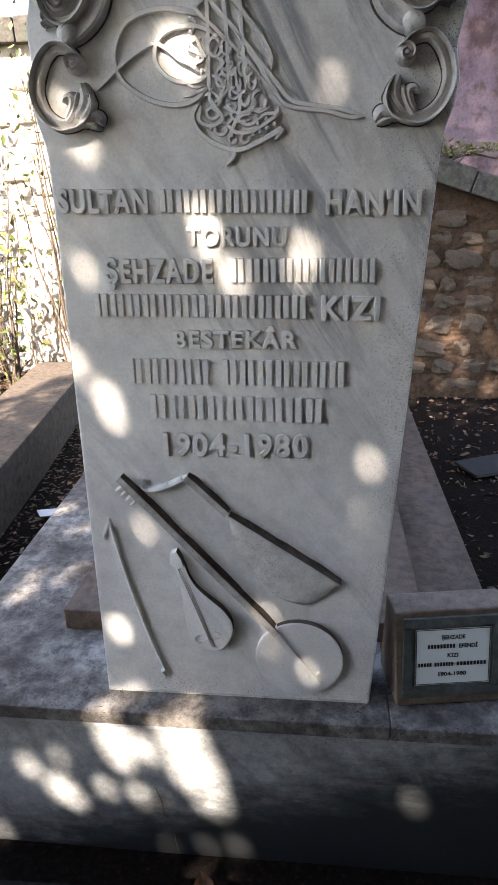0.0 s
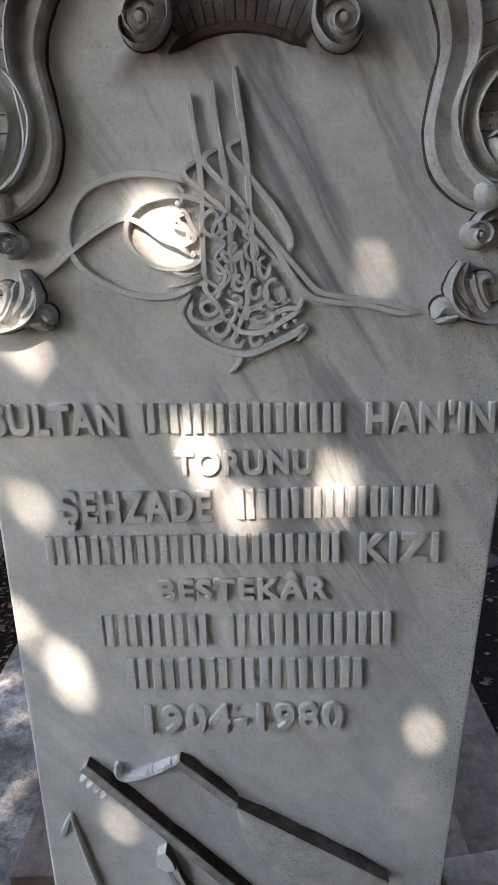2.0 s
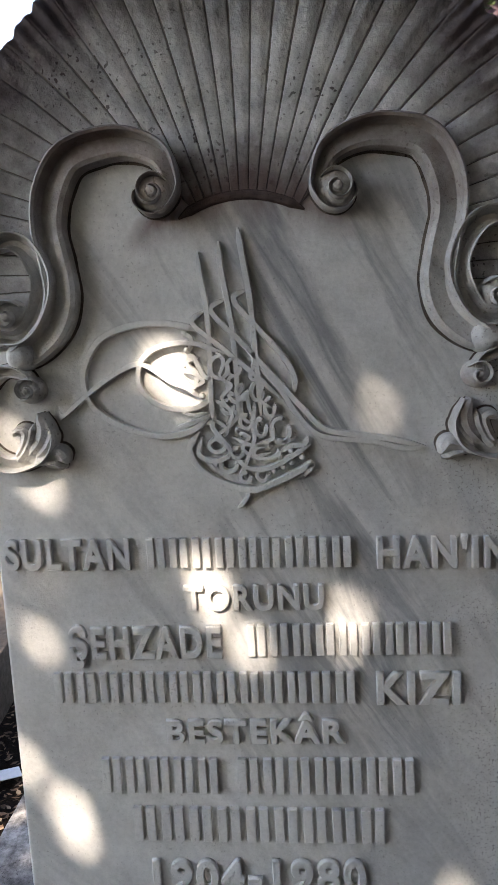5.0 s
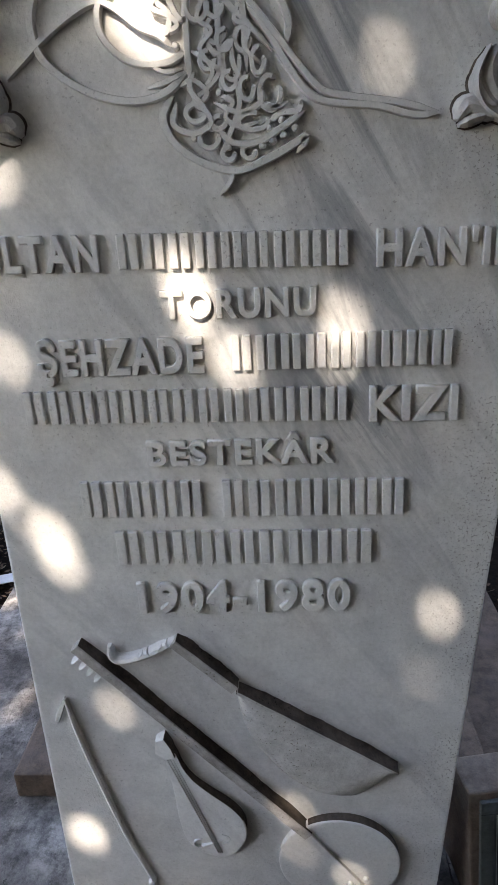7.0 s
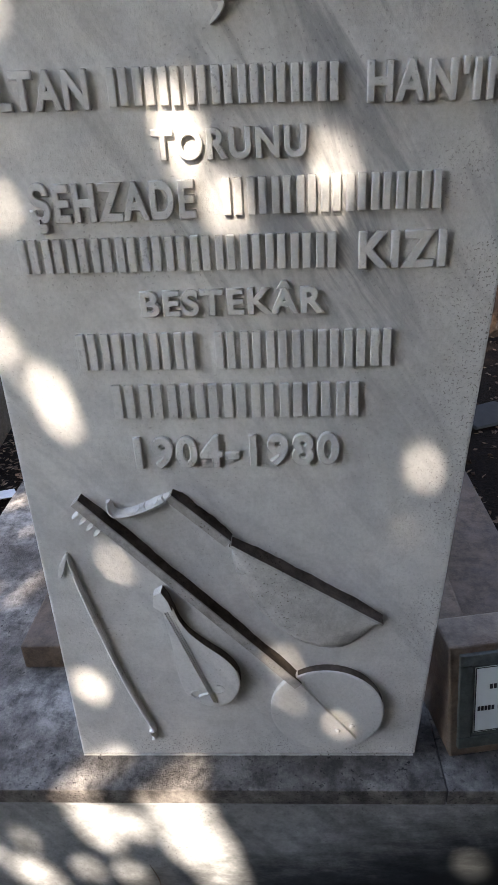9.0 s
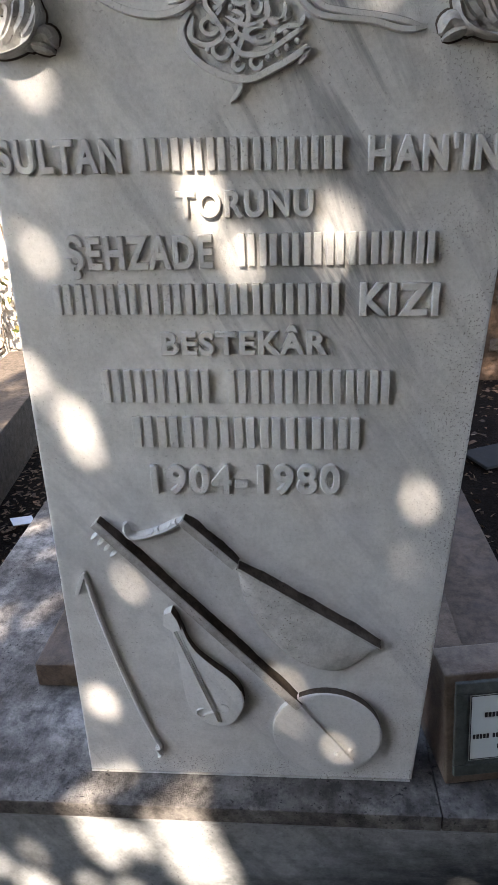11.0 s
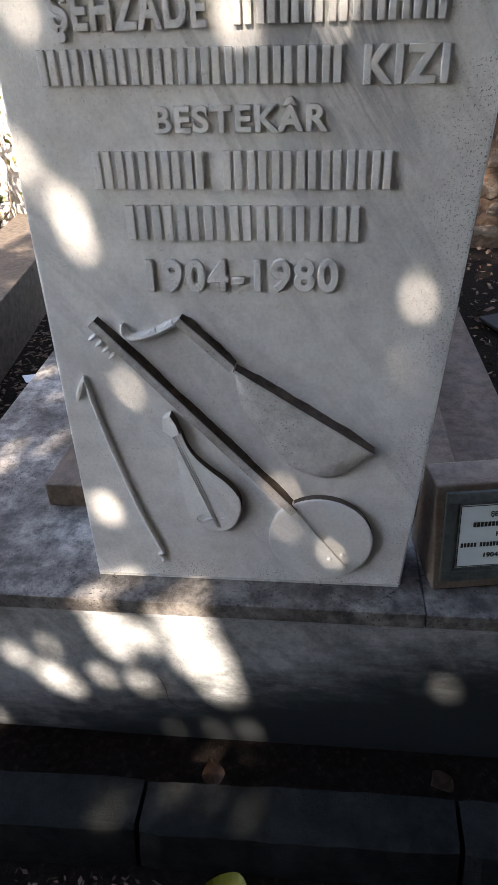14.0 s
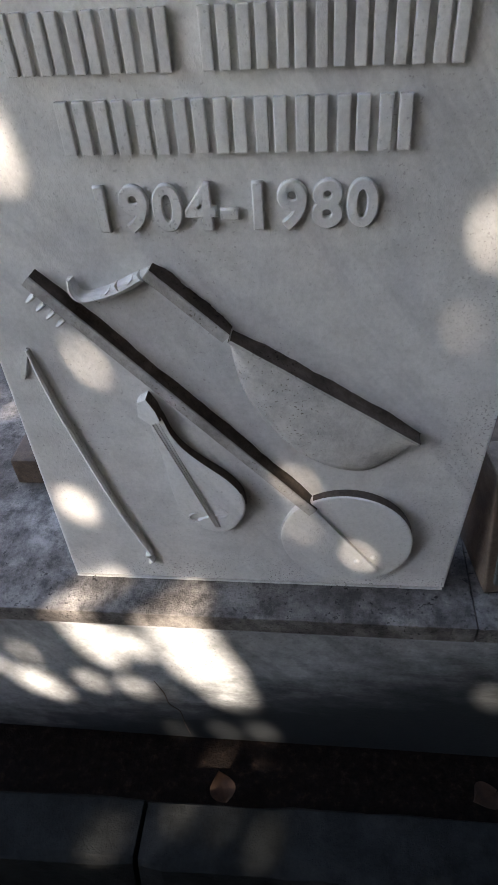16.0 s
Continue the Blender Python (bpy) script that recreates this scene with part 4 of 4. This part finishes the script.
part("head", head, M_RELIEF, fiddle, "", False, (M_GRIME_SHADE,))
for k in range(3):
    path = [(-0.153 + 0.005 * k + (0.066 - 0.002 * k) * t / 8, 0.795 - 0.205 * t / 8, 0.0009) for t in range(9)]
    part("string", done(swept(bmesh.new(), path, ROUND, rise(-0.115, 0.69) + 0.0022, 1.0)), M_RELIEF, fiddle)
for cx, cz, sgn in ((-0.112, 0.607, -1), (-0.079, 0.622, 1)):
    path = smooth_path([(cx + sgn * 0.013 * math.cos(a), cz + 0.010 * math.sin(a), 0.0012) for a in (-1.6, -0.8, 0, 0.8, 1.6)])
    part("sound_hole", done(swept(bmesh.new(), path, ROUND, rise(cx, cz) + 0.0022, 1.0)), M_RELIEF, fiddle)
part("bridge", done(swept(bmesh.new(), [(-0.112 + 0.007 * k, 0.604 + 0.003 * k, 0.0014) for k in range(6)], ROUND, rise(-0.095, 0.61) + 0.003, 1.0)), M_RELIEF, fiddle)

# bow
bow = part("fiddle_bow", done(swept(bmesh.new(), smooth_path([(-0.291, 0.896, 0.0045), (-0.276, 0.809, 0.0052), (-0.254, 0.709, 0.0052), (-0.230, 0.613, 0.005), (-0.207, 0.541, 0.0045),
           (-0.199, 0.519, 0.004), (-0.206, 0.512, 0.004), (-0.199, 0.500, 0.004), (-0.206, 0.493, 0.0035)]), ROUND, 0.009, 0.6)), M_RELIEF, stone, "slender fiddle bow in relief")
part("bow_tip", done(swept(bmesh.new(), smooth_path([(-0.290, 0.897, 0.003), (-0.299, 0.878, 0.004), (-0.309, 0.853, 0.0055)]), FLAT, 0.006, 0.6)), M_RELIEF, bow)

# uneven bead of mortar where the stone meets the ledge
bead = bmesh.new()
swept(bead, [(-0.338 + 0.01485 * k, 0.4505 + 0.0015 * noise.noise(Vector((k * 0.7, 0, 0))), 0.002 + 0.001 * noise.noise(Vector((k * 0.4, 2, 0)))) for k in range(41)], ROUND, 0.0035, 1.0)
part("mortar_bead", done(bead), M_NECK, stone, "thin pale mortar bead along the foot")

# ---- small marble block with a white name plate, standing on the ledge ----
def plaque_block():
    thing = empty("plaque_block", "small brown-stained marble block holding a white name plate", "plaque", at=(0.318, -0.008, 0.451))
    thing.rotation_euler = (0, 0, radians(9))
    W, H, D0, D1, LEAN_BACK = 0.245, 0.224, 0.150, 0.072, 0.032
    bm = bmesh.new()
    v = [bm.verts.new(c) for c in ((0, 0, 0), (W, 0, 0), (W, D0, 0), (0, D0, 0), (-0.006, LEAN_BACK, H), (W, LEAN_BACK, H), (W, LEAN_BACK + D1, H), (-0.006, LEAN_BACK + D1, H))]
    for f in ((0, 1, 5, 4), (1, 2, 6, 5), (2, 3, 7, 6), (3, 0, 4, 7), (4, 5, 6, 7), (3, 2, 1, 0)):
        bm.faces.new([v[i] for i in f])
    bmesh.ops.recalc_face_normals(bm, faces=bm.faces)
    bmesh.ops.bevel(bm, geom=list(bm.edges), offset=0.004, segments=2, profile=0.5, affect="EDGES")
    part("block", bm, M_BOX, thing)
    # plane of the leaning front: u to the right, v up
    tilt = Matrix.Translation((0, 0, 0)) @ Matrix.Rotation(-math.atan2(LEAN_BACK, H), 4, "X")

    def on_front(u0, v0, u1, v1, out, sink, name, mat, parent, label="", bevel=0.002):
        return part(name, block((u0, -out, v0), (u1, sink, v1), bevel, tilt), mat, parent, label)

    F = 0.022
    frame_ = on_front(0.012, 0.022, W - 0.012, 0.022 + F, 0.007, 0.004, "frame_rail", M_BOXFRAME, thing, "grey-green moulded marble frame")
    on_front(0.012, 0.190, W - 0.012, 0.212, 0.007, 0.004, "frame_rail", M_BOXFRAME, thing)
    on_front(0.012, 0.0445, 0.012 + F, 0.1895, 0.0068, 0.004, "frame_stile", M_BOXFRAME, thing)
    on_front(W - 0.012 - F, 0.0445, W - 0.012, 0.1895, 0.0068, 0.004, "frame_stile", M_BOXFRAME, thing)
    for a, b, c, d in ((0.0345, 0.045, W - 0.0345, 0.0495), (0.0345, 0.1845, W - 0.0345, 0.189), (0.0345, 0.050, 0.039, 0.184), (W - 0.039, 0.050, W - 0.0345, 0.184)):
        on_front(a, b, c, d, 0.0042, 0.004, "inner_moulding", M_BOXFRAME, thing, "", 0.001)
    plate = on_front(0.0395, 0.050, W - 0.0395, 0.184, 0.003, 0.004, "name_plate", M_PLAQUE, thing, "white name plate with black printing", 0.0006)
    x0, x1, z0, z1 = 0.041, W - 0.041, 0.0515, 0.1825
    for a, b, c, d in ((x0, z0, x1, z0 + 0.0014), (x0, z1 - 0.0014, x1, z1), (x0, z0 + 0.0016, x0 + 0.0014, z1 - 0.0016), (x1 - 0.0014, z0 + 0.0016, x1, z1 - 0.0016)):
        on_front(a, b, c, d, 0.0036, -0.001, "border_line", M_INK, plate, "", 0.0)
    mid = (x0 + x1) / 2

    def print_line(words, a, b, z, h):
        cu = bpy.data.curves.new("print", "FONT")
        cu.body, cu.size, cu.extrude, cu.offset = words, 1.0, 0.02, 0.04
        tmp = new("print", cu)
        me = bpy.data.meshes.new_from_object(tmp.evaluated_get(bpy.context.evaluated_depsgraph_get()))
        bpy.data.objects.remove(tmp)
        bm = bmesh.new()
        bm.from_mesh(me)
        lo, hi = min(v.co.x for v in bm.verts), max(v.co.x for v in bm.verts)
        for v in bm.verts:
            v.co = tilt @ Vector((a + (v.co.x - lo) / (hi - lo) * (b - a), -0.0034 - v.co.z * 0.01, z + v.co.y / 0.73 * h))
        part("printed_word", bm, M_INK, plate)

    def print_bars(count, a, b, z, h):
        w = (b - a) / count
        for i in range(count):
            on_front(a + i * w, z, a + (i + 0.74) * w, z + h, 0.0036, -0.001, "printed_bar", M_INK, plate, "", 0.0)

    print_line("ŞEHZADE", mid - 0.026, mid + 0.026, 0.159, 0.0095)
    print_bars(9, mid - 0.056, mid + 0.006, 0.1375, 0.0095)
    print_line("EFENDİ", mid + 0.013, mid + 0.054, 0.1375, 0.0095)
    print_line("KIZI", mid - 0.012, mid + 0.012, 0.116, 0.0095)
    print_bars(5, mid - 0.076, mid - 0.045, 0.0945, 0.009)
    print_bars(7, mid - 0.040, mid + 0.003, 0.0945, 0.009)
    print_bars(9, mid + 0.009, mid + 0.076, 0.0945, 0.009)
    print_line("1904-1980", mid - 0.031, mid + 0.031, 0.071, 0.0095)


plaque_block()

# ---- litter on the ground ----
def leaf_shape(size, curl, seed):
    """One pointed leaf with a raised midrib and curled edge."""
    bm = bmesh.new()
    n = 8
    rows = []
    for i in range(n + 1):
        t = i / n
        w = size * 0.42 * math.sin(math.pi * t ** 0.8) + 0.001
        y = (t - 0.5) * size
        wob = noise.noise(Vector((seed, t * 3, 0))) * 0.12 * size
        rows.append([bm.verts.new((s * w + wob * 0.4, y, curl * size * (abs(s) ** 2 * 0.5 + (t - 0.4) ** 2) + 0.003 + 0.02 * size * noise.noise(Vector((seed, s * 2, t * 4))))) for s in (-1, -0.5, 0, 0.5, 1)])
    for p, q in zip(rows, rows[1:]):
        for j in range(4):
            bm.faces.new((p[j], p[j + 1], q[j + 1], q[j]))
    ex = bmesh.ops.solidify(bm, geom=list(bm.faces), thickness=0.0008)
    return bm


def fallen_leaf(x, y, z, turn, size, mat, label, seed, tilt=0):
    ob = part("fallen_leaf", leaf_shape(size, 0.25, seed), mat)
    ob.matrix_world = pose(x, y, z, tilt, 0, turn)
    return tagged(ob, label, "leaf", "fallen leaves")


fallen_leaf(-0.052, -0.378, 0.014, 80, 0.085, M_YELLOW, "fallen yellow leaf lying on the gravel", 3)
fallen_leaf(-1.10, 1.06, 0.02, 60, 0.14, M_YELLOW, "fallen yellow-green leaf on dark soil", 8)
fallen_leaf(-0.11, -0.165, 0.05, 20, 0.055, M_DRYLEAF, "curled dry brown leaf beside the kerb", 12, 35)
fallen_leaf(0.36, -0.15, 0.04, 120, 0.06, M_DRYLEAF, "curled dry brown leaf beside the kerb", 15, 20)
paper = part("paper_scrap", block((-0.05, -0.03, 0), (0.05, 0.03, 0.004), 0.0, None, 0.008, 3), M_PAPER)
paper.matrix_world = pose(-1.24, 1.69, 0.028, 10, 13, 38)
tagged(paper, "crumpled white scrap of paper on the soil", "paper")


def litter(name, lo, hi, count, size, seed, mat, label, z=0.008):
    rng = np.random.default_rng(seed)
    p = np.stack([rng.uniform(lo[0], hi[0], count), rng.uniform(lo[1], hi[1], count), np.zeros(count)], 1)
    p[:, 2] = [ground_height(a, b) + z for a, b in p[:, :2]]
    ways = rng.normal(size=p.shape) * (1, 1, 0.18)
    co, faces = leaf_cloud(p, ways, rng.uniform(size * 0.5, size, count), 0.15, rng)
    co[:, 2] = np.maximum(co[:, 2], 0.003)
    tagged(mesh_object(name, co, faces, mat), label, "leaf litter", kind="stuff")


litter("leaf_litter", (-1.6, 0.1), (-0.74, 4.0), 3600, 0.022, 21, M_LITTER, "dry brown leaves scattered over dark soil")
litter("leaf_litter", (0.62, 0.3), (3.2, 3.8), 1700, 0.026, 22, M_LITTER, "dry brown leaves scattered over dark soil")
litter("leaf_litter", (-3.4, 3.0), (-1.2, 4.8), 1800, 0.06, 23, M_LITTER, "dry brown leaves heaped below the wall")
litter("gravel_chips", (-1.2, -0.8), (1.2, -0.36), 2200, 0.010, 24, M_LITTER, "fine pale chips and leaf crumbs on the path")
stone_bit = part("slate_piece", block((-0.16, -0.1, 0), (0.16, 0.1, 0.02), 0.004, None, 0.02, 4), M_DARK)
stone_bit.matrix_world = pose(1.1, 2.4, 0.02, 2, 3, 30)
tagged(stone_bit, "dark flat slate piece lying among dry leaves", "stone")

# ---- bushes ----
def bush(name, at, spread, count, size, seed, label, mat=None, stems=7):
    thing = empty(name, label, "bush", at=at)
    rng = np.random.default_rng(seed)
    tips = rng.normal(size=(stems * 3, 3)) * np.array(spread) * 0.5 + (0, 0, spread[2] * 0.9)
    bm = bmesh.new()
    for k, t in enumerate(tips):
        limb(bm, (0.05 * math.cos(k), 0.05 * math.sin(k), 0), t, 0.012, 0.003, 0.15, k)
    part("stem", bm, M_BARK, thing, "thin woody stems")
    c = tips[rng.integers(0, len(tips), count)] + rng.normal(size=(count, 3)) * np.array(spread) * 0.22
    c[:, 2] = np.abs(c[:, 2])
    co, faces = leaf_cloud(c, rng.normal(size=(count, 3)), rng.uniform(0.5, 1, count) * size, 0.15, rng)
    leaves = mesh_object("foliage", co, faces, mat or M_LEAF, thing)
    tagged(leaves, kind="stuff")
    return thing


def limb(bm, a, b, r0, r1, bend=0.2, seed=0):
    a, b = Vector(a), Vector(b)
    n, k = 10, 7
    rows = []
    q = (b - a).to_track_quat("Z", "X")
    for i in range(n + 1):
        t = i / n
        c = a.lerp(b, t) + noise.noise_vector(Vector((seed, t * 2, 0))) * bend * math.sin(math.pi * t)
        r = r0 + (r1 - r0) * t
        rows.append([bm.verts.new(c + q @ Vector((r * math.cos(2 * math.pi * j / k), r * math.sin(2 * math.pi * j / k), 0)) * (1 + 0.12 * noise.noise(Vector((j, t * 6, seed))))) for j in range(k)])
    for p, q2 in zip(rows, rows[1:]):
        for j in range(k):
            bm.faces.new((p[j], p[(j + 1) % k], q2[(j + 1) % k], q2[j]))


bush("bush", (-2.55, 4.15, 0), (0.5, 0.3, 1.0), 330, 0.05, 31, "sunlit yellow-green bush against the pale wall")
bush("bush", (-2.05, 4.35, 0), (0.35, 0.2, 1.6), 210, 0.045, 32, "thin sunlit green bush against the pale wall")
bush("bush", (-2.95, 4.2, 0), (0.4, 0.2, 2.0), 230, 0.055, 36, "tall sparse bush against the pale wall")
bush("bush", (1.75, 4.50, 2.75), (0.8, 0.22, 1.5), 7000, 0.045, 33, "dark green ivy climbing the pink plastered wall", M_CROWN)
bush("bush", (1.0, 4.2, 1.74), (0.8, 0.15, 0.06), 700, 0.02, 34, "low green moss and ivy along the coping")

# ---- rubble stones of the boundary wall ----
def rubble_mesh(seed, mat):
    bm = bmesh.new()
    bmesh.ops.create_icosphere(bm, subdivisions=2 if mat is M_PALE else 3, radius=1.0)
    for v in bm.verts:
        c = v.co.copy()
        m = max(abs(c.x), abs(c.z), abs(c.y))
        c = c.lerp(c / m, 0.55)
        v.co = c * (0.92 + 0.30 * noise.noise(c * 1.4 + Vector((seed * 7, 0, 0))) + 0.14 * noise.noise(c * 3.6 + Vector((seed, 3, 0))) + 0.07 * noise.noise(c * 9 + Vector((seed, 5, 0))))
    me = bpy.data.meshes.new("rubble")
    bm.to_mesh(me)
    bm.free()
    me.materials.append(mat)
    return me


def lay_rubble(wall, turn, x0, x1, z1, top, seed, depth):
    """Courses of uneven stones on a wall's face, as its parts."""
    rng = random.Random(seed)
    shapes = [rubble_mesh(k, M_RUBBLE if wall is rear else M_PALE) for k in range(7)]
    z = 0.06
    while z < z1:
        h = rng.uniform(0.09, 0.18)
        x = x0 + rng.uniform(0, 0.2)
        while x < x1:
            w = rng.uniform(0.12, 0.34)
            if rng.random() < 0.85 and z + h < top(x + w) - 0.03:
                ob = new("stone", rng.choice(shapes))
                ob.parent = wall
                ob.matrix_world = turn @ pose(x + w / 2, depth + rng.uniform(-0.012, 0.02), z + h / 2 + rng.uniform(-0.02, 0.02), 0, rng.uniform(-10, 10), 0) @ Matrix.Diagonal((w * 0.46, 0.055, h * 0.45, 1))
            x += w + rng.uniform(0.0, 0.03)
        z += h + 0.010


lay_rubble(rear, wall_turn, -0.35, 1.6, 1.75, core_top, 5, 0.055)
lay_rubble(west, Matrix.Translation((0, 4.6, 0)), -3.6, -1.45, 2.66, lambda x: 2.71, 6, 0.02)

# ---- tree whose crown shades the grave ----
def gaps():
    """Where the sun comes through the crown: points on the stones that it reaches, and the half width of each gap."""
    face = [(-0.095, 1.745, 0.010), (-0.075, 1.715, 0.009), (0.155, 1.682, 0.001), (-0.066, 1.478, 0.008), (-0.055, 1.445, 0.009), (-0.012, 1.385, 0.008), (0.118, 1.425, 0.008), (0.105, 1.390, 0.006),
            (-0.282, 1.40, 0.007), (-0.330, 1.235, 0.009), (-0.268, 1.155, 0.008), (-0.262, 1.115, 0.007), (0.240, 1.022, 0.006), (0.222, 0.918, 0.002),
            (0.270, 0.803, 0.006), (-0.218, 0.870, 0.004), (-0.298, 0.615, 0.009), (0.128, 0.523, 0.006), (0.045, 0.587, 0.003), (0.038, 0.672, 0.004), (-0.258, 1.605, 0.006), (-0.288, 1.66, 0.007)]
    for x, z, r in face:
        yield Vector((x, 0, z)), r
    panel = [(-0.470, 0.19, 0.026), (-0.445, 0.165, 0.021), (-0.325, 0.36, 0.031), (-0.315, 0.31, 0.026), (-0.255, 0.335, 0.021), (-0.165, 0.385, 0.039), (-0.150, 0.33, 0.044), (-0.130, 0.265, 0.047), (-0.108, 0.205, 0.036),
             (-0.092, 0.165, 0.021), (-0.272, 0.18, 0.014), (-0.355, 0.20, 0.012), (-0.540, 0.25, 0.014), (-0.463, 0.29, 0.007), (-0.120, 0.033, 0.010), (-0.042, 0.038, 0.012), (0.365, 0.22, 0.014), (-0.652, 0.02, 0.013)]
    for x, z, r in panel:
        yield Vector((x, -0.056, z)), r
    for x, y, r in ((-0.718, 0.367, 0.022), (-0.80, 0.916, 0.022), (-0.60, 0.51, 0.011), (-0.63, 0.45, 0.010), (-0.66, 0.79, 0.010), (-0.70, 0.75, 0.009), (-0.327, -0.06, 0.018), (-0.145, -0.06, 0.020), (-0.276, -0.02, 0.006), (-0.722, 0.459, 0.012)):
        yield Vector((x, y, 0.45)), r
    for x, y, r in ((-0.174, -0.226, 0.014), (-0.025, -0.273, 0.011), (-0.295, -0.289, 0.010), (-0.09, -0.24, 0.005), (-0.115, -0.166, 0.004), (-0.248, -0.14, 0.005)):
        yield Vector((x, y, 0.1)), r


def crown_leaves():
    """Leaves in three reaches of the crown, dense over the grave; those that would close a gap are left out."""
    s = np.array(SUN_FROM)
    right = np.cross(s, (0, 0, 1.0))
    right /= np.linalg.norm(right)
    over = np.cross(right, s)
    kept = []
    for seed, n, ra, rb, rd, rs in ((11, 150000, (-1.35, 1.5), (-1.5, 1.5), (5.5, 6.2), (0.018, 0.031)), (12, 56000, (-6.8, 2.8), (-5.2, 3.4), (5.2, 6.8), (0.06, 0.10)),
                                    (13, 27000, (-6.8, 1.4), (2.6, 6.8), (5.2, 6.8), (0.06, 0.10))):
        rng = np.random.default_rng(seed)
        a, b, d = rng.uniform(*ra, n), rng.uniform(*rb, n), rng.uniform(*rd, n)
        p = np.array((0.0, 0.0, 0.9)) + a[:, None] * right + b[:, None] * over + d[:, None] * s
        quad = leaf_cloud(p, rng.normal(size=p.shape) * (1, 1, 0.45), rng.uniform(*rs, n), 0.12, rng)[0].reshape(-1, 4, 3)
        flat = np.stack([quad @ right, quad @ over], -1)
        keep = np.ones(n, bool)
        for point, r in gaps():
            q = np.array((np.dot(point, right), np.dot(point, over)))
            near = np.full(n, 9.0)
            for i, j in ((0, 1), (1, 2), (2, 3), (3, 0), (0, 2)):
                e, w = flat[:, j] - flat[:, i], q - flat[:, i]
                t = np.clip((w * e).sum(1) / ((e * e).sum(1) + 1e-12), 0, 1)
                near = np.minimum(near, np.linalg.norm(w - t[:, None] * e, axis=1))
            keep &= near > r
            for tri in ((0, 1, 2), (0, 2, 3)):
                side = []
                for k in range(3):
                    u, v = flat[:, tri[k]], flat[:, tri[(k + 1) % 3]]
                    side.append((v[:, 0] - u[:, 0]) * (q[1] - u[:, 1]) - (v[:, 1] - u[:, 1]) * (q[0] - u[:, 0]))
                side = np.array(side)
                keep &= ~((side > 0).all(0) | (side < 0).all(0))
        kept.append(quad[keep])
    quad = np.concatenate(kept)
    i = np.arange(len(quad))[:, None] * 4
    return quad.reshape(-1, 3), np.concatenate([i + [0, 1, 2], i + [0, 2, 3]], 0)


tree = empty("tree", "leafy broad-crowned tree shading the grave", "tree")
bm = bmesh.new()
limb(bm, (2.3, -3.4, -0.1), (1.9, -3.2, 3.0), 0.22, 0.16, 0.2, 1)
for e, r, s in (((-1.9, -3.4, 4.2), 0.09, 2), ((0.3, -2.8, 4.6), 0.08, 3), ((-0.8, -4.8, 3.9), 0.08, 4), ((2.2, -1.6, 5.4), 0.07, 5)):
    limb(bm, (1.9, -3.2, 2.95), e, r, 0.025, 0.4, s)
part("trunk", bm, M_BARK, tree, "rough grey-brown trunk and limbs", True)
crown = mesh_object("crown", *crown_leaves(), M_CROWN, tree)
tagged(crown, "dense green crown with small gaps", kind="stuff")

# unseen plain walls, added beside and behind the path to block light
tagged(part("light_block_east", block((0.78, -2.5, -0.1), (1.03, -0.1, 2.9)), M_MORTAR), "added unseen plain brown wall that blocks light", "wall", kind="structure")
tagged(part("light_block_southwest", block((-3.2, -2.5, -0.1), (-0.13, -2.2, 1.25)), M_MORTAR), "added unseen low brown wall that blocks light", "wall", kind="structure")
tagged(part("light_block_south", block((-0.12, -1.75, -0.1), (0.779, -1.5, 2.9)), M_MORTAR), "added unseen plain brown wall that blocks light", "wall", kind="structure")
